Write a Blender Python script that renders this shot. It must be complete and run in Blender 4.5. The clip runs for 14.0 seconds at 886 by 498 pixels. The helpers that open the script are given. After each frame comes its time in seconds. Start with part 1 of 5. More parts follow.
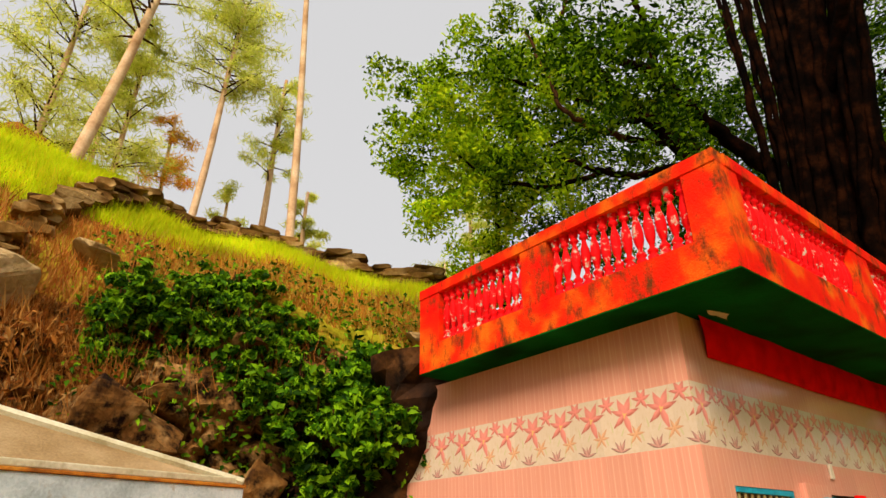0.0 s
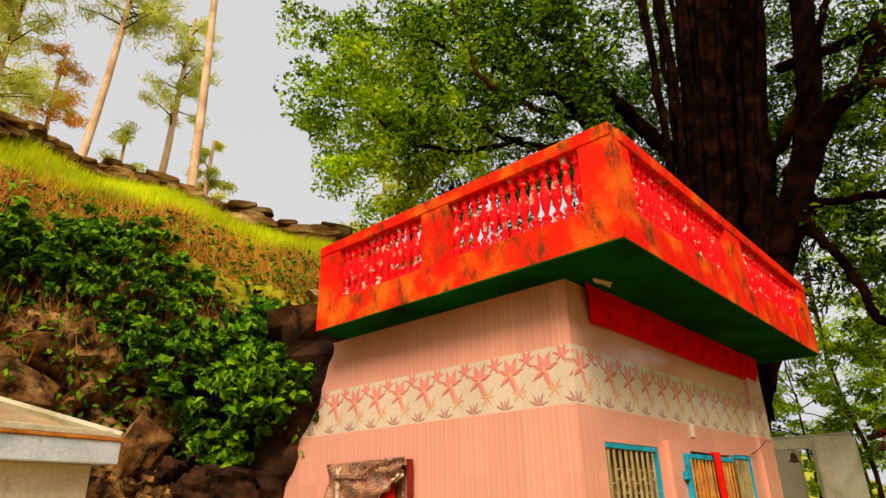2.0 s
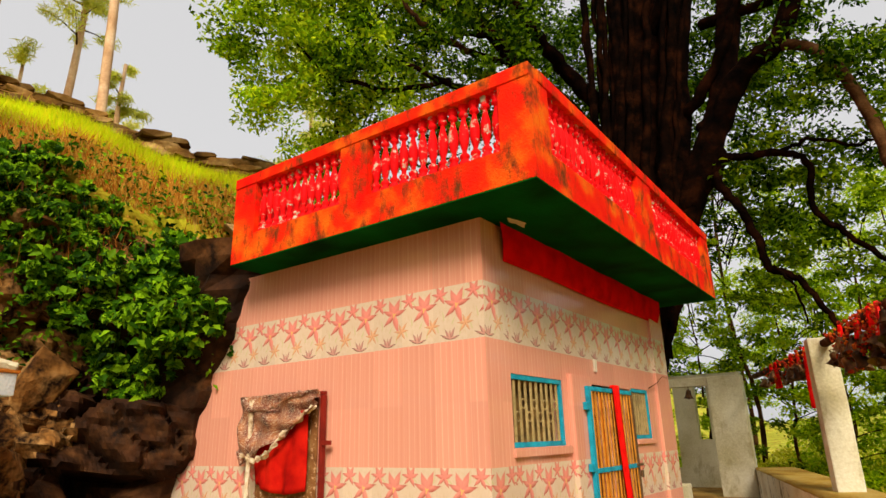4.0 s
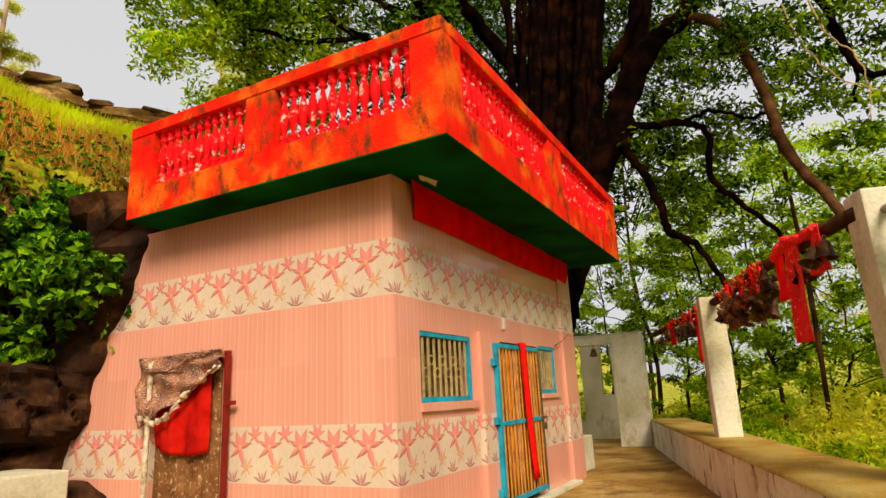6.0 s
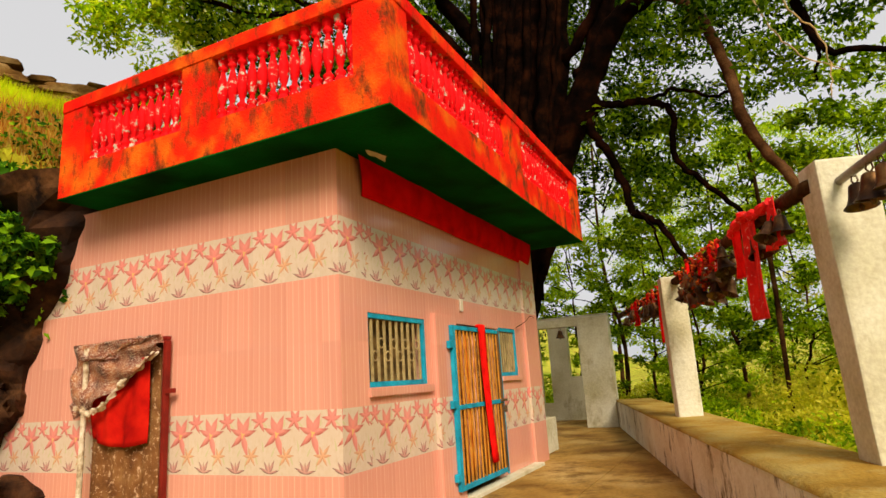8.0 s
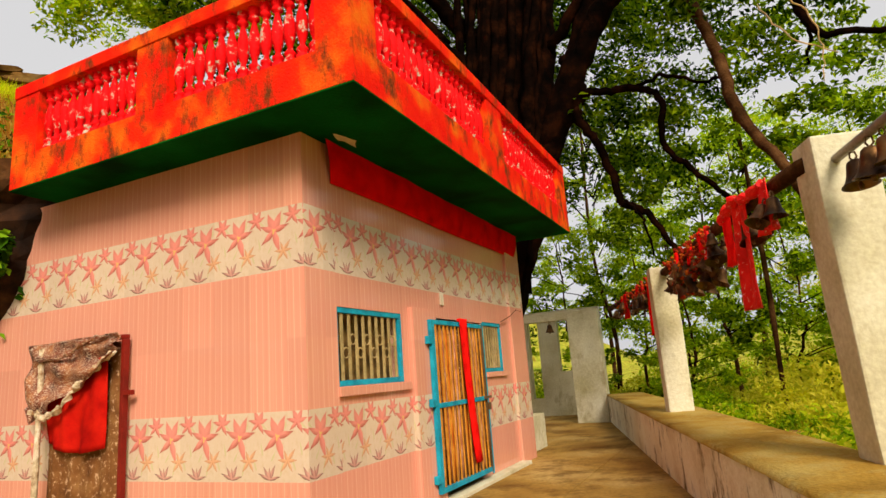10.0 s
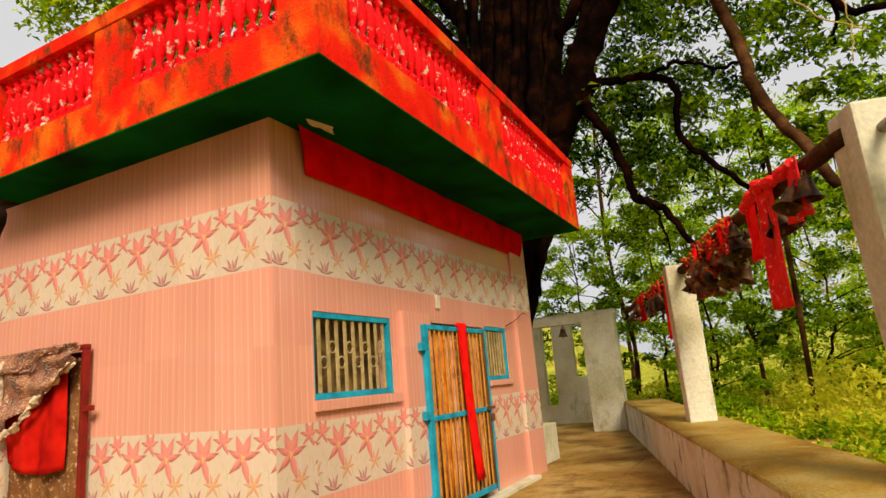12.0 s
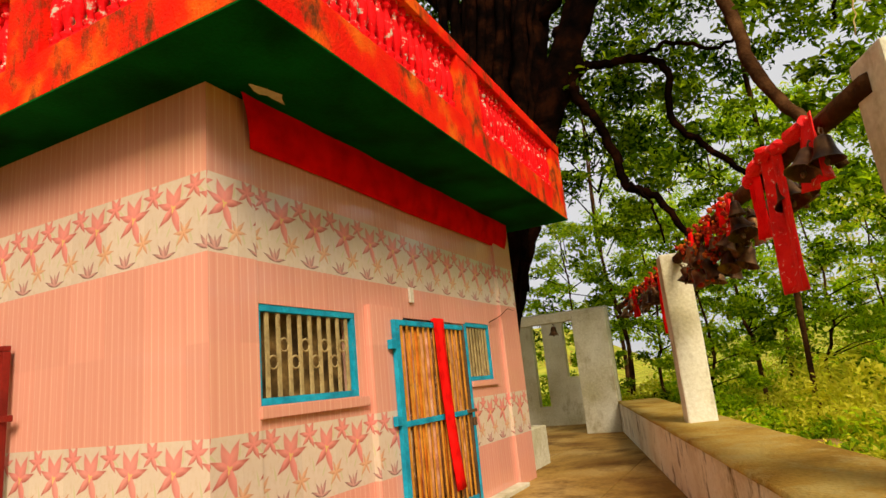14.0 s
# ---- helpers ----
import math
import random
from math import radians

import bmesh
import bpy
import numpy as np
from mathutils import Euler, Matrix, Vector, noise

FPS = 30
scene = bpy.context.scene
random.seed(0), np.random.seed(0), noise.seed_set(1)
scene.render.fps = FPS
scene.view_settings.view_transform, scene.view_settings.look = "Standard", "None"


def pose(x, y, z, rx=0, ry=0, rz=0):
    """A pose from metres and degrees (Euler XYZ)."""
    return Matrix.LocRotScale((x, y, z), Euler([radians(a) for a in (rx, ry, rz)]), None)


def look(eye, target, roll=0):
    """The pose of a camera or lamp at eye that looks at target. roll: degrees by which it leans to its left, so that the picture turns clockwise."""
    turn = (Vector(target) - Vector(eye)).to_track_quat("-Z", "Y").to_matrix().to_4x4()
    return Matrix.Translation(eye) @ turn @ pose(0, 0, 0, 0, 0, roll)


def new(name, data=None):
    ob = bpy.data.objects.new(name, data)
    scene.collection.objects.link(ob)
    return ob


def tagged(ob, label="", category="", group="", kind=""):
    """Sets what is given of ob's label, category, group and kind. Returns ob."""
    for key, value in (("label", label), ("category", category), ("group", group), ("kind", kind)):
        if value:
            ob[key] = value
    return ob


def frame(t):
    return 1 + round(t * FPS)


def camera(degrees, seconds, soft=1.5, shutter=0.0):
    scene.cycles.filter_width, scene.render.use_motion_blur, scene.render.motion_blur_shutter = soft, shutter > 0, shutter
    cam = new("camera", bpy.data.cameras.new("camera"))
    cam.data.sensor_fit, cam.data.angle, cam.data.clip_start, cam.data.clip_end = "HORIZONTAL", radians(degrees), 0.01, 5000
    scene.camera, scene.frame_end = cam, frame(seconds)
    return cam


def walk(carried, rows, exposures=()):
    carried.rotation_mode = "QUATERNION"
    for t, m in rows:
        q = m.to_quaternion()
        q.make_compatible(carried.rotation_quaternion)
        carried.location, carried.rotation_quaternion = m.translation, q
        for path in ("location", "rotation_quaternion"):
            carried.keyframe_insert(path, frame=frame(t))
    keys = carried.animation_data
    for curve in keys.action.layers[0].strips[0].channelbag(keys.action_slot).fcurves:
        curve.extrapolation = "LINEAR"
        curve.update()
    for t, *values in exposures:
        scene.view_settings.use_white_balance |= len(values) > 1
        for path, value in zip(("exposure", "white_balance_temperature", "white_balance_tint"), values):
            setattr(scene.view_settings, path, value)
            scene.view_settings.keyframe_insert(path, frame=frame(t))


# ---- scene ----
cam = camera(72.3, 14.0)
PATH = [
    (0, (-4.473, -2.487, 1.396), (-3.346, -1.089, 2.276), -0.5),
    (0.5, (-4.41, -2.496, 1.393), (-3.21, -1.15, 2.257), -1.0),
    (1, (-4.37, -2.542, 1.375), (-3.114, -1.231, 2.214), -1.1),
    (1.5, (-4.369, -2.546, 1.377), (-3.053, -1.276, 2.185), -0.9),
    (2, (-4.35, -2.563, 1.361), (-2.987, -1.317, 2.129), -0.9),
    (2.5, (-4.35, -2.564, 1.352), (-2.934, -1.343, 2.06), -1.2),
    (3, (-4.314, -2.591, 1.323), (-2.852, -1.393, 1.975), -1.3),
    (5.5, (-4.217, -2.685, 1.228), (-2.537, -1.728, 1.739), -2.0),
    (6, (-4.171, -2.697, 1.216), (-2.456, -1.785, 1.692), -2.7),
    (6.5, (-4.105, -2.73, 1.204), (-2.369, -1.848, 1.659), -3.3),
    (7, (-4.022, -2.763, 1.202), (-2.262, -1.922, 1.642), -3.8),
    (9.5, (-3.629, -2.785, 1.199), (-1.87, -1.923, 1.603), -3.4),
    (10, (-3.528, -2.784, 1.203), (-1.754, -1.955, 1.612), -4.3),
    (10.5, (-3.401, -2.789, 1.207), (-1.637, -1.942, 1.622), -5.0),
    (11, (-3.259, -2.797, 1.218), (-1.522, -1.901, 1.643), -5.3),
    (11.5, (-3.137, -2.798, 1.223), (-1.404, -1.895, 1.65), -5.0),
    (12, (-2.974, -2.753, 1.229), (-1.228, -1.877, 1.658), -4.8),
    (12.5, (-2.847, -2.706, 1.213), (-1.058, -1.941, 1.677), -6.3),
    (13, (-2.722, -2.681, 1.22), (-0.926, -1.92, 1.663), -6.4),
    (13.5, (-2.575, -2.659, 1.212), (-0.786, -1.872, 1.635), -6.2),
    (14, (-2.41, -2.654, 1.198), (-0.656, -1.8, 1.634), -5.7),
]
walk(cam, [(t, look(eye, target, roll)) for t, eye, target, roll in PATH])

# ---- light ----
world = bpy.data.worlds.new("overcast_sky")
scene.world = world
world.use_nodes = True
wn, wl = world.node_tree.nodes, world.node_tree.links
SUN_AZ, SUN_EL = 217.0, 38.0      # degrees from +x towards +y, and above the horizon
sky = wn.new("ShaderNodeTexSky")
sky.sky_type, sky.sun_disc = "NISHITA", False
sky.sun_elevation, sky.sun_rotation = radians(SUN_EL), radians(90 - SUN_AZ)
sky.air_density, sky.dust_density, sky.ozone_density = 1.0, 6.0, 1.0
pale = wn.new("ShaderNodeHueSaturation")
pale.inputs["Saturation"].default_value = 0.12
cloud = wn.new("ShaderNodeMixRGB")
cloud.inputs["Fac"].default_value = 0.75
cloud.inputs["Color2"].default_value = (8.1, 8.0, 8.05, 1)
wl.new(sky.outputs[0], pale.inputs["Color"])
wl.new(pale.outputs[0], cloud.inputs["Color1"])
wl.new(cloud.outputs[0], wn["Background"].inputs["Color"])
wn["Background"].inputs["Strength"].default_value = 0.105

sun = new("sun", bpy.data.lights.new("sun", "SUN"))
sun.data.energy, sun.data.angle, sun.data.color = 4.4, radians(22), (1.0, 0.87, 0.68)
_d = Vector((math.cos(radians(SUN_AZ)) * math.cos(radians(SUN_EL)), math.sin(radians(SUN_AZ)) * math.cos(radians(SUN_EL)), math.sin(radians(SUN_EL))))
sun.matrix_world = look(_d * 40, (0, 0, 0))


# ---- materials ----
def mat(name, color, rough=0.7, dark=None, light=None, scale=3.0, fine=40.0, bump=0.3, metal=0.0, spots=None, spot_amount=0.45, spot_scale=6.0, coat=0.0, random_value=0.0, spec=0.22, streak=1.0, soft=0.05):
    """A surface with broad stains, fine grain, bump and, if given, worn spots of another colour."""
    m = bpy.data.materials.new(name)
    m.use_nodes = True
    n, l = m.node_tree.nodes, m.node_tree.links
    p = n["Principled BSDF"]
    p.inputs["Roughness"].default_value, p.inputs["Metallic"].default_value = rough, metal
    p.inputs["Coat Weight"].default_value = coat
    p.inputs["Specular IOR Level"].default_value = spec
    tc = n.new("ShaderNodeTexCoord")
    geo = n.new("ShaderNodeNewGeometry")
    broad = n.new("ShaderNodeTexNoise")
    broad.inputs["Scale"].default_value, broad.inputs["Detail"].default_value = scale, 6
    grain = n.new("ShaderNodeTexNoise")
    grain.inputs["Scale"].default_value, grain.inputs["Detail"].default_value = fine, 4
    for t in (broad, grain):
        l.new(geo.outputs["Position"], t.inputs["Vector"])
    ramp = n.new("ShaderNodeValToRGB")
    c = Vector(color)
    dk, lt = Vector(dark or c * 0.65), Vector(light or c * 1.25)
    ramp.color_ramp.elements[0].position, ramp.color_ramp.elements[1].position = 0.3, 0.7
    ramp.color_ramp.elements[0].color, ramp.color_ramp.elements[1].color = (*dk, 1), (*lt, 1)
    mid = ramp.color_ramp.elements.new(0.5)
    mid.color = (*c, 1)
    l.new(broad.outputs["Fac"], ramp.inputs["Fac"])
    mix = n.new("ShaderNodeMixRGB")
    mix.blend_type, mix.inputs["Fac"].default_value = "OVERLAY", 0.35
    l.new(ramp.outputs[0], mix.inputs["Color1"])
    l.new(grain.outputs["Fac"], mix.inputs["Color2"])
    out = mix.outputs[0]
    if spots:
        sp = n.new("ShaderNodeTexNoise")
        sp.inputs["Scale"].default_value, sp.inputs["Detail"].default_value, sp.inputs["Roughness"].default_value = spot_scale, 8, 0.7
        stretch = n.new("ShaderNodeMapping")
        stretch.inputs["Scale"].default_value = (1, 1, 1 / streak)
        l.new(geo.outputs["Position"], stretch.inputs["Vector"])
        l.new(stretch.outputs[0], sp.inputs["Vector"])
        r2 = n.new("ShaderNodeValToRGB")
        r2.color_ramp.elements[0].position, r2.color_ramp.elements[1].position = 1 - spot_amount - soft, 1 - spot_amount + soft
        l.new(sp.outputs["Fac"], r2.inputs["Fac"])
        m2 = n.new("ShaderNodeMixRGB")
        m2.inputs["Color2"].default_value = (*spots, 1)
        l.new(r2.outputs[0], m2.inputs["Fac"])
        l.new(out, m2.inputs["Color1"])
        out = m2.outputs[0]
    if random_value:
        info = n.new("ShaderNodeObjectInfo")
        hsv = n.new("ShaderNodeHueSaturation")
        rng = n.new("ShaderNodeMapRange")
        rng.inputs["To Min"].default_value, rng.inputs["To Max"].default_value = 1 - random_value, 1 + random_value
        l.new(info.outputs["Random"], rng.inputs["Value"])
        l.new(rng.outputs[0], hsv.inputs["Value"])
        l.new(out, hsv.inputs["Color"])
        out = hsv.outputs[0]
    l.new(out, p.inputs["Base Color"])
    if bump:
        b = n.new("ShaderNodeBump")
        b.inputs["Strength"].default_value, b.inputs["Distance"].default_value = bump, 0.02
        l.new(grain.outputs["Fac"], b.inputs["Height"])
        l.new(b.outputs[0], p.inputs["Normal"])
    return m


def leaf_mat(name, a, b, c, glow=0.45, rough=0.5):
    """Leaves: each island takes its own green; light passes through."""
    m = bpy.data.materials.new(name)
    m.use_nodes = True
    n, l = m.node_tree.nodes, m.node_tree.links
    p = n["Principled BSDF"]
    p.inputs["Roughness"].default_value = rough
    p.inputs["Specular IOR Level"].default_value = 0.04
    geo = n.new("ShaderNodeNewGeometry")
    ramp = n.new("ShaderNodeValToRGB")
    ramp.color_ramp.elements[0].color, ramp.color_ramp.elements[1].color = (*a, 1), (*c, 1)
    e = ramp.color_ramp.elements.new(0.5)
    e.color = (*b, 1)
    l.new(geo.outputs["Random Per Island"], ramp.inputs["Fac"])
    patch = n.new("ShaderNodeTexNoise")
    patch.inputs["Scale"].default_value = 0.8
    l.new(geo.outputs["Position"], patch.inputs["Vector"])
    hsv = n.new("ShaderNodeHueSaturation")
    rng = n.new("ShaderNodeMapRange")
    rng.inputs["From Min"].default_value, rng.inputs["From Max"].default_value = 0.3, 0.7
    rng.inputs["To Min"].default_value, rng.inputs["To Max"].default_value = 0.7, 1.35
    l.new(patch.outputs["Fac"], rng.inputs["Value"])
    l.new(rng.outputs[0], hsv.inputs["Value"])
    l.new(ramp.outputs[0], hsv.inputs["Color"])
    l.new(hsv.outputs[0], p.inputs["Base Color"])
    tr = n.new("ShaderNodeBsdfTranslucent")
    l.new(hsv.outputs[0], tr.inputs["Color"])
    ms = n.new("ShaderNodeMixShader")
    ms.inputs["Fac"].default_value = glow
    l.new(p.outputs[0], ms.inputs[1])
    l.new(tr.outputs[0], ms.inputs[2])
    l.new(ms.outputs[0], n["Material Output"].inputs["Surface"])
    return m


TILE_W = 0.355


def tile_mat(name, flowers):
    """Glazed wall tile: fine vertical stripes, or a cream ground printed with pink lilies."""
    m = bpy.data.materials.new(name)
    m.use_nodes = True
    n, l = m.node_tree.nodes, m.node_tree.links
    p = n["Principled BSDF"]
    p.inputs["Roughness"].default_value = 0.10
    p.inputs["Specular IOR Level"].default_value = 0.5
    tc = n.new("ShaderNodeTexCoord")
    sep = n.new("ShaderNodeSeparateXYZ")
    l.new(tc.outputs["Object"], sep.inputs[0])

    def math_node(op, a, b=None):
        k = n.new("ShaderNodeMath")
        k.operation = op
        for i, v in enumerate((a, b)):
            if v is None:
                continue
            if isinstance(v, (int, float)):
                k.inputs[i].default_value = v
            else:
                l.new(v, k.inputs[i])
        return k.outputs[0]

    def blend(fac, c1, c2):
        k = n.new("ShaderNodeMixRGB")
        for s, v in (("Fac", fac), ("Color1", c1), ("Color2", c2)):
            if isinstance(v, tuple):
                k.inputs[s].default_value = (*v, 1)
            else:
                l.new(v, k.inputs[s])
        return k.outputs[0]

    x, z = sep.outputs["X"], sep.outputs["Z"]
    cloudy = n.new("ShaderNodeTexNoise")
    cloudy.inputs["Scale"].default_value = 9
    l.new(tc.outputs["Object"], cloudy.inputs["Vector"])
    if not flowers:
        stripe = n.new("ShaderNodeTexNoise")
        stripe.noise_dimensions = "1D"
        stripe.inputs["Scale"].default_value, stripe.inputs["Detail"].default_value = 34, 4
        l.new(x, stripe.inputs["W"])
        ramp = n.new("ShaderNodeValToRGB")
        ramp.color_ramp.elements[0].position, ramp.color_ramp.elements[1].position = 0.35, 0.68
        ramp.color_ramp.elements[0].color = (0.705, 0.285, 0.195, 1)
        ramp.color_ramp.elements[1].color = (0.740, 0.330, 0.228, 1)
        l.new(stripe.outputs["Fac"], ramp.inputs["Fac"])
        thin = math_node("GREATER_THAN", math_node("SINE", math_node("MULTIPLY", x, 2 * math.pi / 0.0592)), 0.965)
        col = blend(math_node("MULTIPLY", math_node("MULTIPLY", thin, stripe.outputs["Fac"]), 0.62), ramp.outputs[0], (0.88, 0.66, 0.46))
    else:
        col = blend(cloudy.outputs["Fac"], (0.62, 0.46, 0.325), (0.69, 0.54, 0.41))
        blotch = n.new("ShaderNodeTexNoise")
        blotch.inputs["Scale"].default_value, blotch.inputs["Detail"].default_value = 26, 5
        l.new(tc.outputs["Object"], blotch.inputs["Vector"])
        br = n.new("ShaderNodeValToRGB")
        br.color_ramp.elements[0].position, br.color_ramp.elements[1].position = 0.50, 0.72
        l.new(blotch.outputs["Fac"], br.inputs["Fac"])
        col = blend(math_node("MULTIPLY", br.outputs[0], 0.55), col, (0.58, 0.41, 0.26))
        def petal(col, fx, fz, turn, length, width, c1, c2, edge=0.5):
            """A pointed petal from a heart at fx, fz; one flank takes the darker colour."""
            k = n.new("ShaderNodeMath")
            k.operation = "WRAP"
            l.new(math_node("SUBTRACT", x, fx), k.inputs[0])
            k.inputs[1].default_value, k.inputs[2].default_value = TILE_W / 2, -TILE_W / 2
            dx, dz = k.outputs[0], math_node("SUBTRACT", z, fz)
            ca, sa = math.cos(radians(turn)), math.sin(radians(turn))
            u = math_node("ADD", math_node("MULTIPLY", dx, ca), math_node("MULTIPLY", dz, sa))
            v = math_node("ADD", math_node("MULTIPLY", dz, ca), math_node("MULTIPLY", dx, -sa))
            v = math_node("ADD", v, math_node("MULTIPLY", math_node("SUBTRACT", cloudy.outputs["Fac"], 0.5), width * 0.5))
            t = math_node("MULTIPLY", u, 1.0 / length)
            swell = math_node("ADD", math_node("MULTIPLY", math_node("MINIMUM", math_node("MULTIPLY", t, 2.6), 1.0), 0.55), 0.45)
            half = math_node("MULTIPLY", math_node("SUBTRACT", 1.0, math_node("POWER", math_node("MAXIMUM", t, 0.0), 1.6)), swell)
            body = math_node("MULTIPLY", math_node("SUBTRACT", half, math_node("MULTIPLY", math_node("ABSOLUTE", v), 1.0 / width)), math_node("GREATER_THAN", t, 0.0))
            soft = n.new("ShaderNodeMapRange")
            soft.inputs["From Min"].default_value, soft.inputs["From Max"].default_value = 0.0, 0.16
            l.new(body, soft.inputs["Value"])
            flank = n.new("ShaderNodeMapRange")
            flank.inputs["From Min"].default_value, flank.inputs["From Max"].default_value = width * 0.25, -width * 0.55
            flank.inputs["To Max"].default_value = edge
            l.new(v if ca >= 0 else math_node("MULTIPLY", v, -1.0), flank.inputs["Value"])
            tip = n.new("ShaderNodeMapRange")
            tip.inputs["From Min"].default_value, tip.inputs["From Max"].default_value = 0.40, 0.85
            tip.inputs["To Max"].default_value = edge
            l.new(t, tip.inputs["Value"])
            dark = math_node("MAXIMUM", flank.outputs[0], tip.outputs[0])
            return blend(math_node("MULTIPLY", soft.outputs[0], 0.92), col, blend(dark, c1, c2))

        LEAF, PINK, ROSE, TAN, WINE = (0.56, 0.48, 0.27), (0.78, 0.25, 0.20), (0.34, 0.045, 0.03), (0.72, 0.38, 0.20), (0.10, 0.03, 0.03)
        for fx, fz, turn, ln in ((-0.06, -0.06, 100, 0.10), (0.02, -0.10, 60, 0.09), (0.10, -0.20, 75, 0.12), (-0.12, -0.16, 110, 0.10), (-0.02, 0.12, 140, 0.09), (0.15, 0.12, 80, 0.08)):
            col = petal(col, fx, fz, turn, ln, 0.012, LEAF, (0.60, 0.52, 0.30), 0.3)
        # small upper lily
        for turn, ln, w in ((64, 0.110, 0.032), (112, 0.105, 0.032), (18, 0.100, 0.024), (165, 0.105, 0.024), (218, 0.095, 0.022), (300, 0.095, 0.026)):
            col = petal(col, -0.095, 0.165, turn, ln, w, PINK, ROSE, 0.45 if turn < 150 else 0.7)
        # large lily
        for turn, ln, w, e in ((110, 0.165, 0.050, 0.3), (62, 0.180, 0.050, 0.35), (14, 0.165, 0.034, 0.9), (158, 0.155, 0.034, 0.65), (218, 0.165, 0.036, 0.9), (288, 0.190, 0.044, 0.4)):
            col = petal(col, 0.075, 0.065, turn, ln, w, PINK, ROSE, e)
        for turn in (30, 120, 255):
            col = petal(col, 0.075, 0.065, turn, 0.032, 0.012, (0.74, 0.46, 0.16), (0.62, 0.30, 0.08), 0.3)
        # small tan lily
        for turn, ln, w in ((50, 0.115, 0.021), (110, 0.085, 0.018), (5, 0.090, 0.018), (175, 0.095, 0.018), (228, 0.105, 0.020), (300, 0.090, 0.017)):
            col = petal(col, 0.165, -0.100, turn, ln, w, TAN, (0.40, 0.13, 0.06), 0.6)
        # dark sprig at the foot
        for turn, ln, w, e in ((62, 0.120, 0.022, 0.65), (90, 0.090, 0.018, 0.5), (122, 0.110, 0.022, 0.7), (12, 0.110, 0.017, 0.98), (158, 0.120, 0.018, 0.98)):
            col = petal(col, 0.000, -0.225, turn, ln, w, (0.62, 0.30, 0.24), WINE, e)
    info = n.new("ShaderNodeObjectInfo")
    rng = n.new("ShaderNodeMapRange")
    rng.inputs["To Min"].default_value, rng.inputs["To Max"].default_value = 0.94, 1.05
    l.new(info.outputs["Random"], rng.inputs["Value"])
    hsv = n.new("ShaderNodeHueSaturation")
    l.new(rng.outputs[0], hsv.inputs["Value"])
    l.new(col, hsv.inputs["Color"])
    l.new(hsv.outputs[0], p.inputs["Base Color"])
    b = n.new("ShaderNodeBump")
    b.inputs["Strength"].default_value, b.inputs["Distance"].default_value = 0.06, 0.01
    l.new(cloudy.outputs["Fac"], b.inputs["Height"])
    l.new(b.outputs[0], p.inputs["Normal"])
    return m


M_PINK = tile_mat("pink_tile", False)
M_FLOWER = tile_mat("lily_tile", True)
M_GROUT = mat("grout", (0.82, 0.48, 0.34), 0.9)
M_RED = mat("red_paint", (0.80, 0.006, 0.004), 0.55, dark=(0.60, 0.005, 0.003), light=(0.88, 0.010, 0.006), scale=2.5, bump=0.25)
M_ORANGE = mat("weathered_red_paint", (0.82, 0.022, 0.003), 0.8, dark=(0.74, 0.006, 0.003), light=(0.78, 0.13, 0.006), scale=3.2, fine=55, bump=0.45, spots=(0.15, 0.034, 0.008), spot_amount=0.425, spot_scale=6, streak=1.8, soft=0.07, spec=0.05)
M_BALUSTER = mat("peeling_red_paint", (0.82, 0.006, 0.008), 0.6, dark=(0.66, 0.004, 0.005), light=(0.90, 0.010, 0.012), scale=4, bump=0.4, spots=(0.50, 0.44, 0.32), spot_amount=0.40, spot_scale=11, soft=0.03, spec=0.04)
M_GREEN = mat("dark_green_paint", (0.0012, 0.060, 0.005), 0.8, dark=(0.0008, 0.022, 0.002), light=(0.002, 0.095, 0.010), scale=1.6, bump=0.3, spec=0.03)
M_BLUE = mat("blue_paint", (0.008, 0.30, 0.44), 0.45, dark=(0.006, 0.20, 0.30), light=(0.015, 0.38, 0.54), scale=7, bump=0.2, spots=(0.14, 0.10, 0.05), spot_amount=0.33, spot_scale=14)
M_PALEBLUE = mat("pale_blue_whitewash", (0.52, 0.60, 0.64), 0.85, dark=(0.34, 0.40, 0.43), light=(0.66, 0.72, 0.74), scale=2.5, bump=0.3, spots=(0.30, 0.20, 0.10), spot_amount=0.34, soft=0.08)
M_WHITE = mat("whitewash", (0.62, 0.565, 0.40), 0.9, dark=(0.48, 0.42, 0.25), light=(0.70, 0.655, 0.51), scale=1.3, fine=30, bump=0.25, spots=(0.26, 0.19, 0.07), spot_amount=0.35, spot_scale=3, streak=1.8, soft=0.12, spec=0.1)
M_SEAT = mat("stained_whitewash", (0.76, 0.68, 0.50), 0.9, dark=(0.58, 0.46, 0.28), light=(0.82, 0.77, 0.62), scale=1.6, fine=30, bump=0.4, spots=(0.16, 0.10, 0.03), spot_amount=0.41, spot_scale=5, streak=2.5, soft=0.05, spec=0.1)
M_STONECAP = mat("mossy_cement", (0.36, 0.21, 0.035), 0.95, dark=(0.18, 0.09, 0.012), light=(0.46, 0.33, 0.09), scale=1.3, fine=35, bump=0.6, spots=(0.40, 0.30, 0.10), spot_amount=0.40, spot_scale=4, soft=0.1, spec=0.05)
M_FLOOR = mat("worn_concrete", (0.35, 0.20, 0.045), 0.85, dark=(0.18, 0.08, 0.012), light=(0.48, 0.32, 0.11), scale=0.8, fine=25, bump=0.4, spots=(0.11, 0.045, 0.007), spot_amount=0.42, spot_scale=1.5, soft=0.10, spec=0.1)
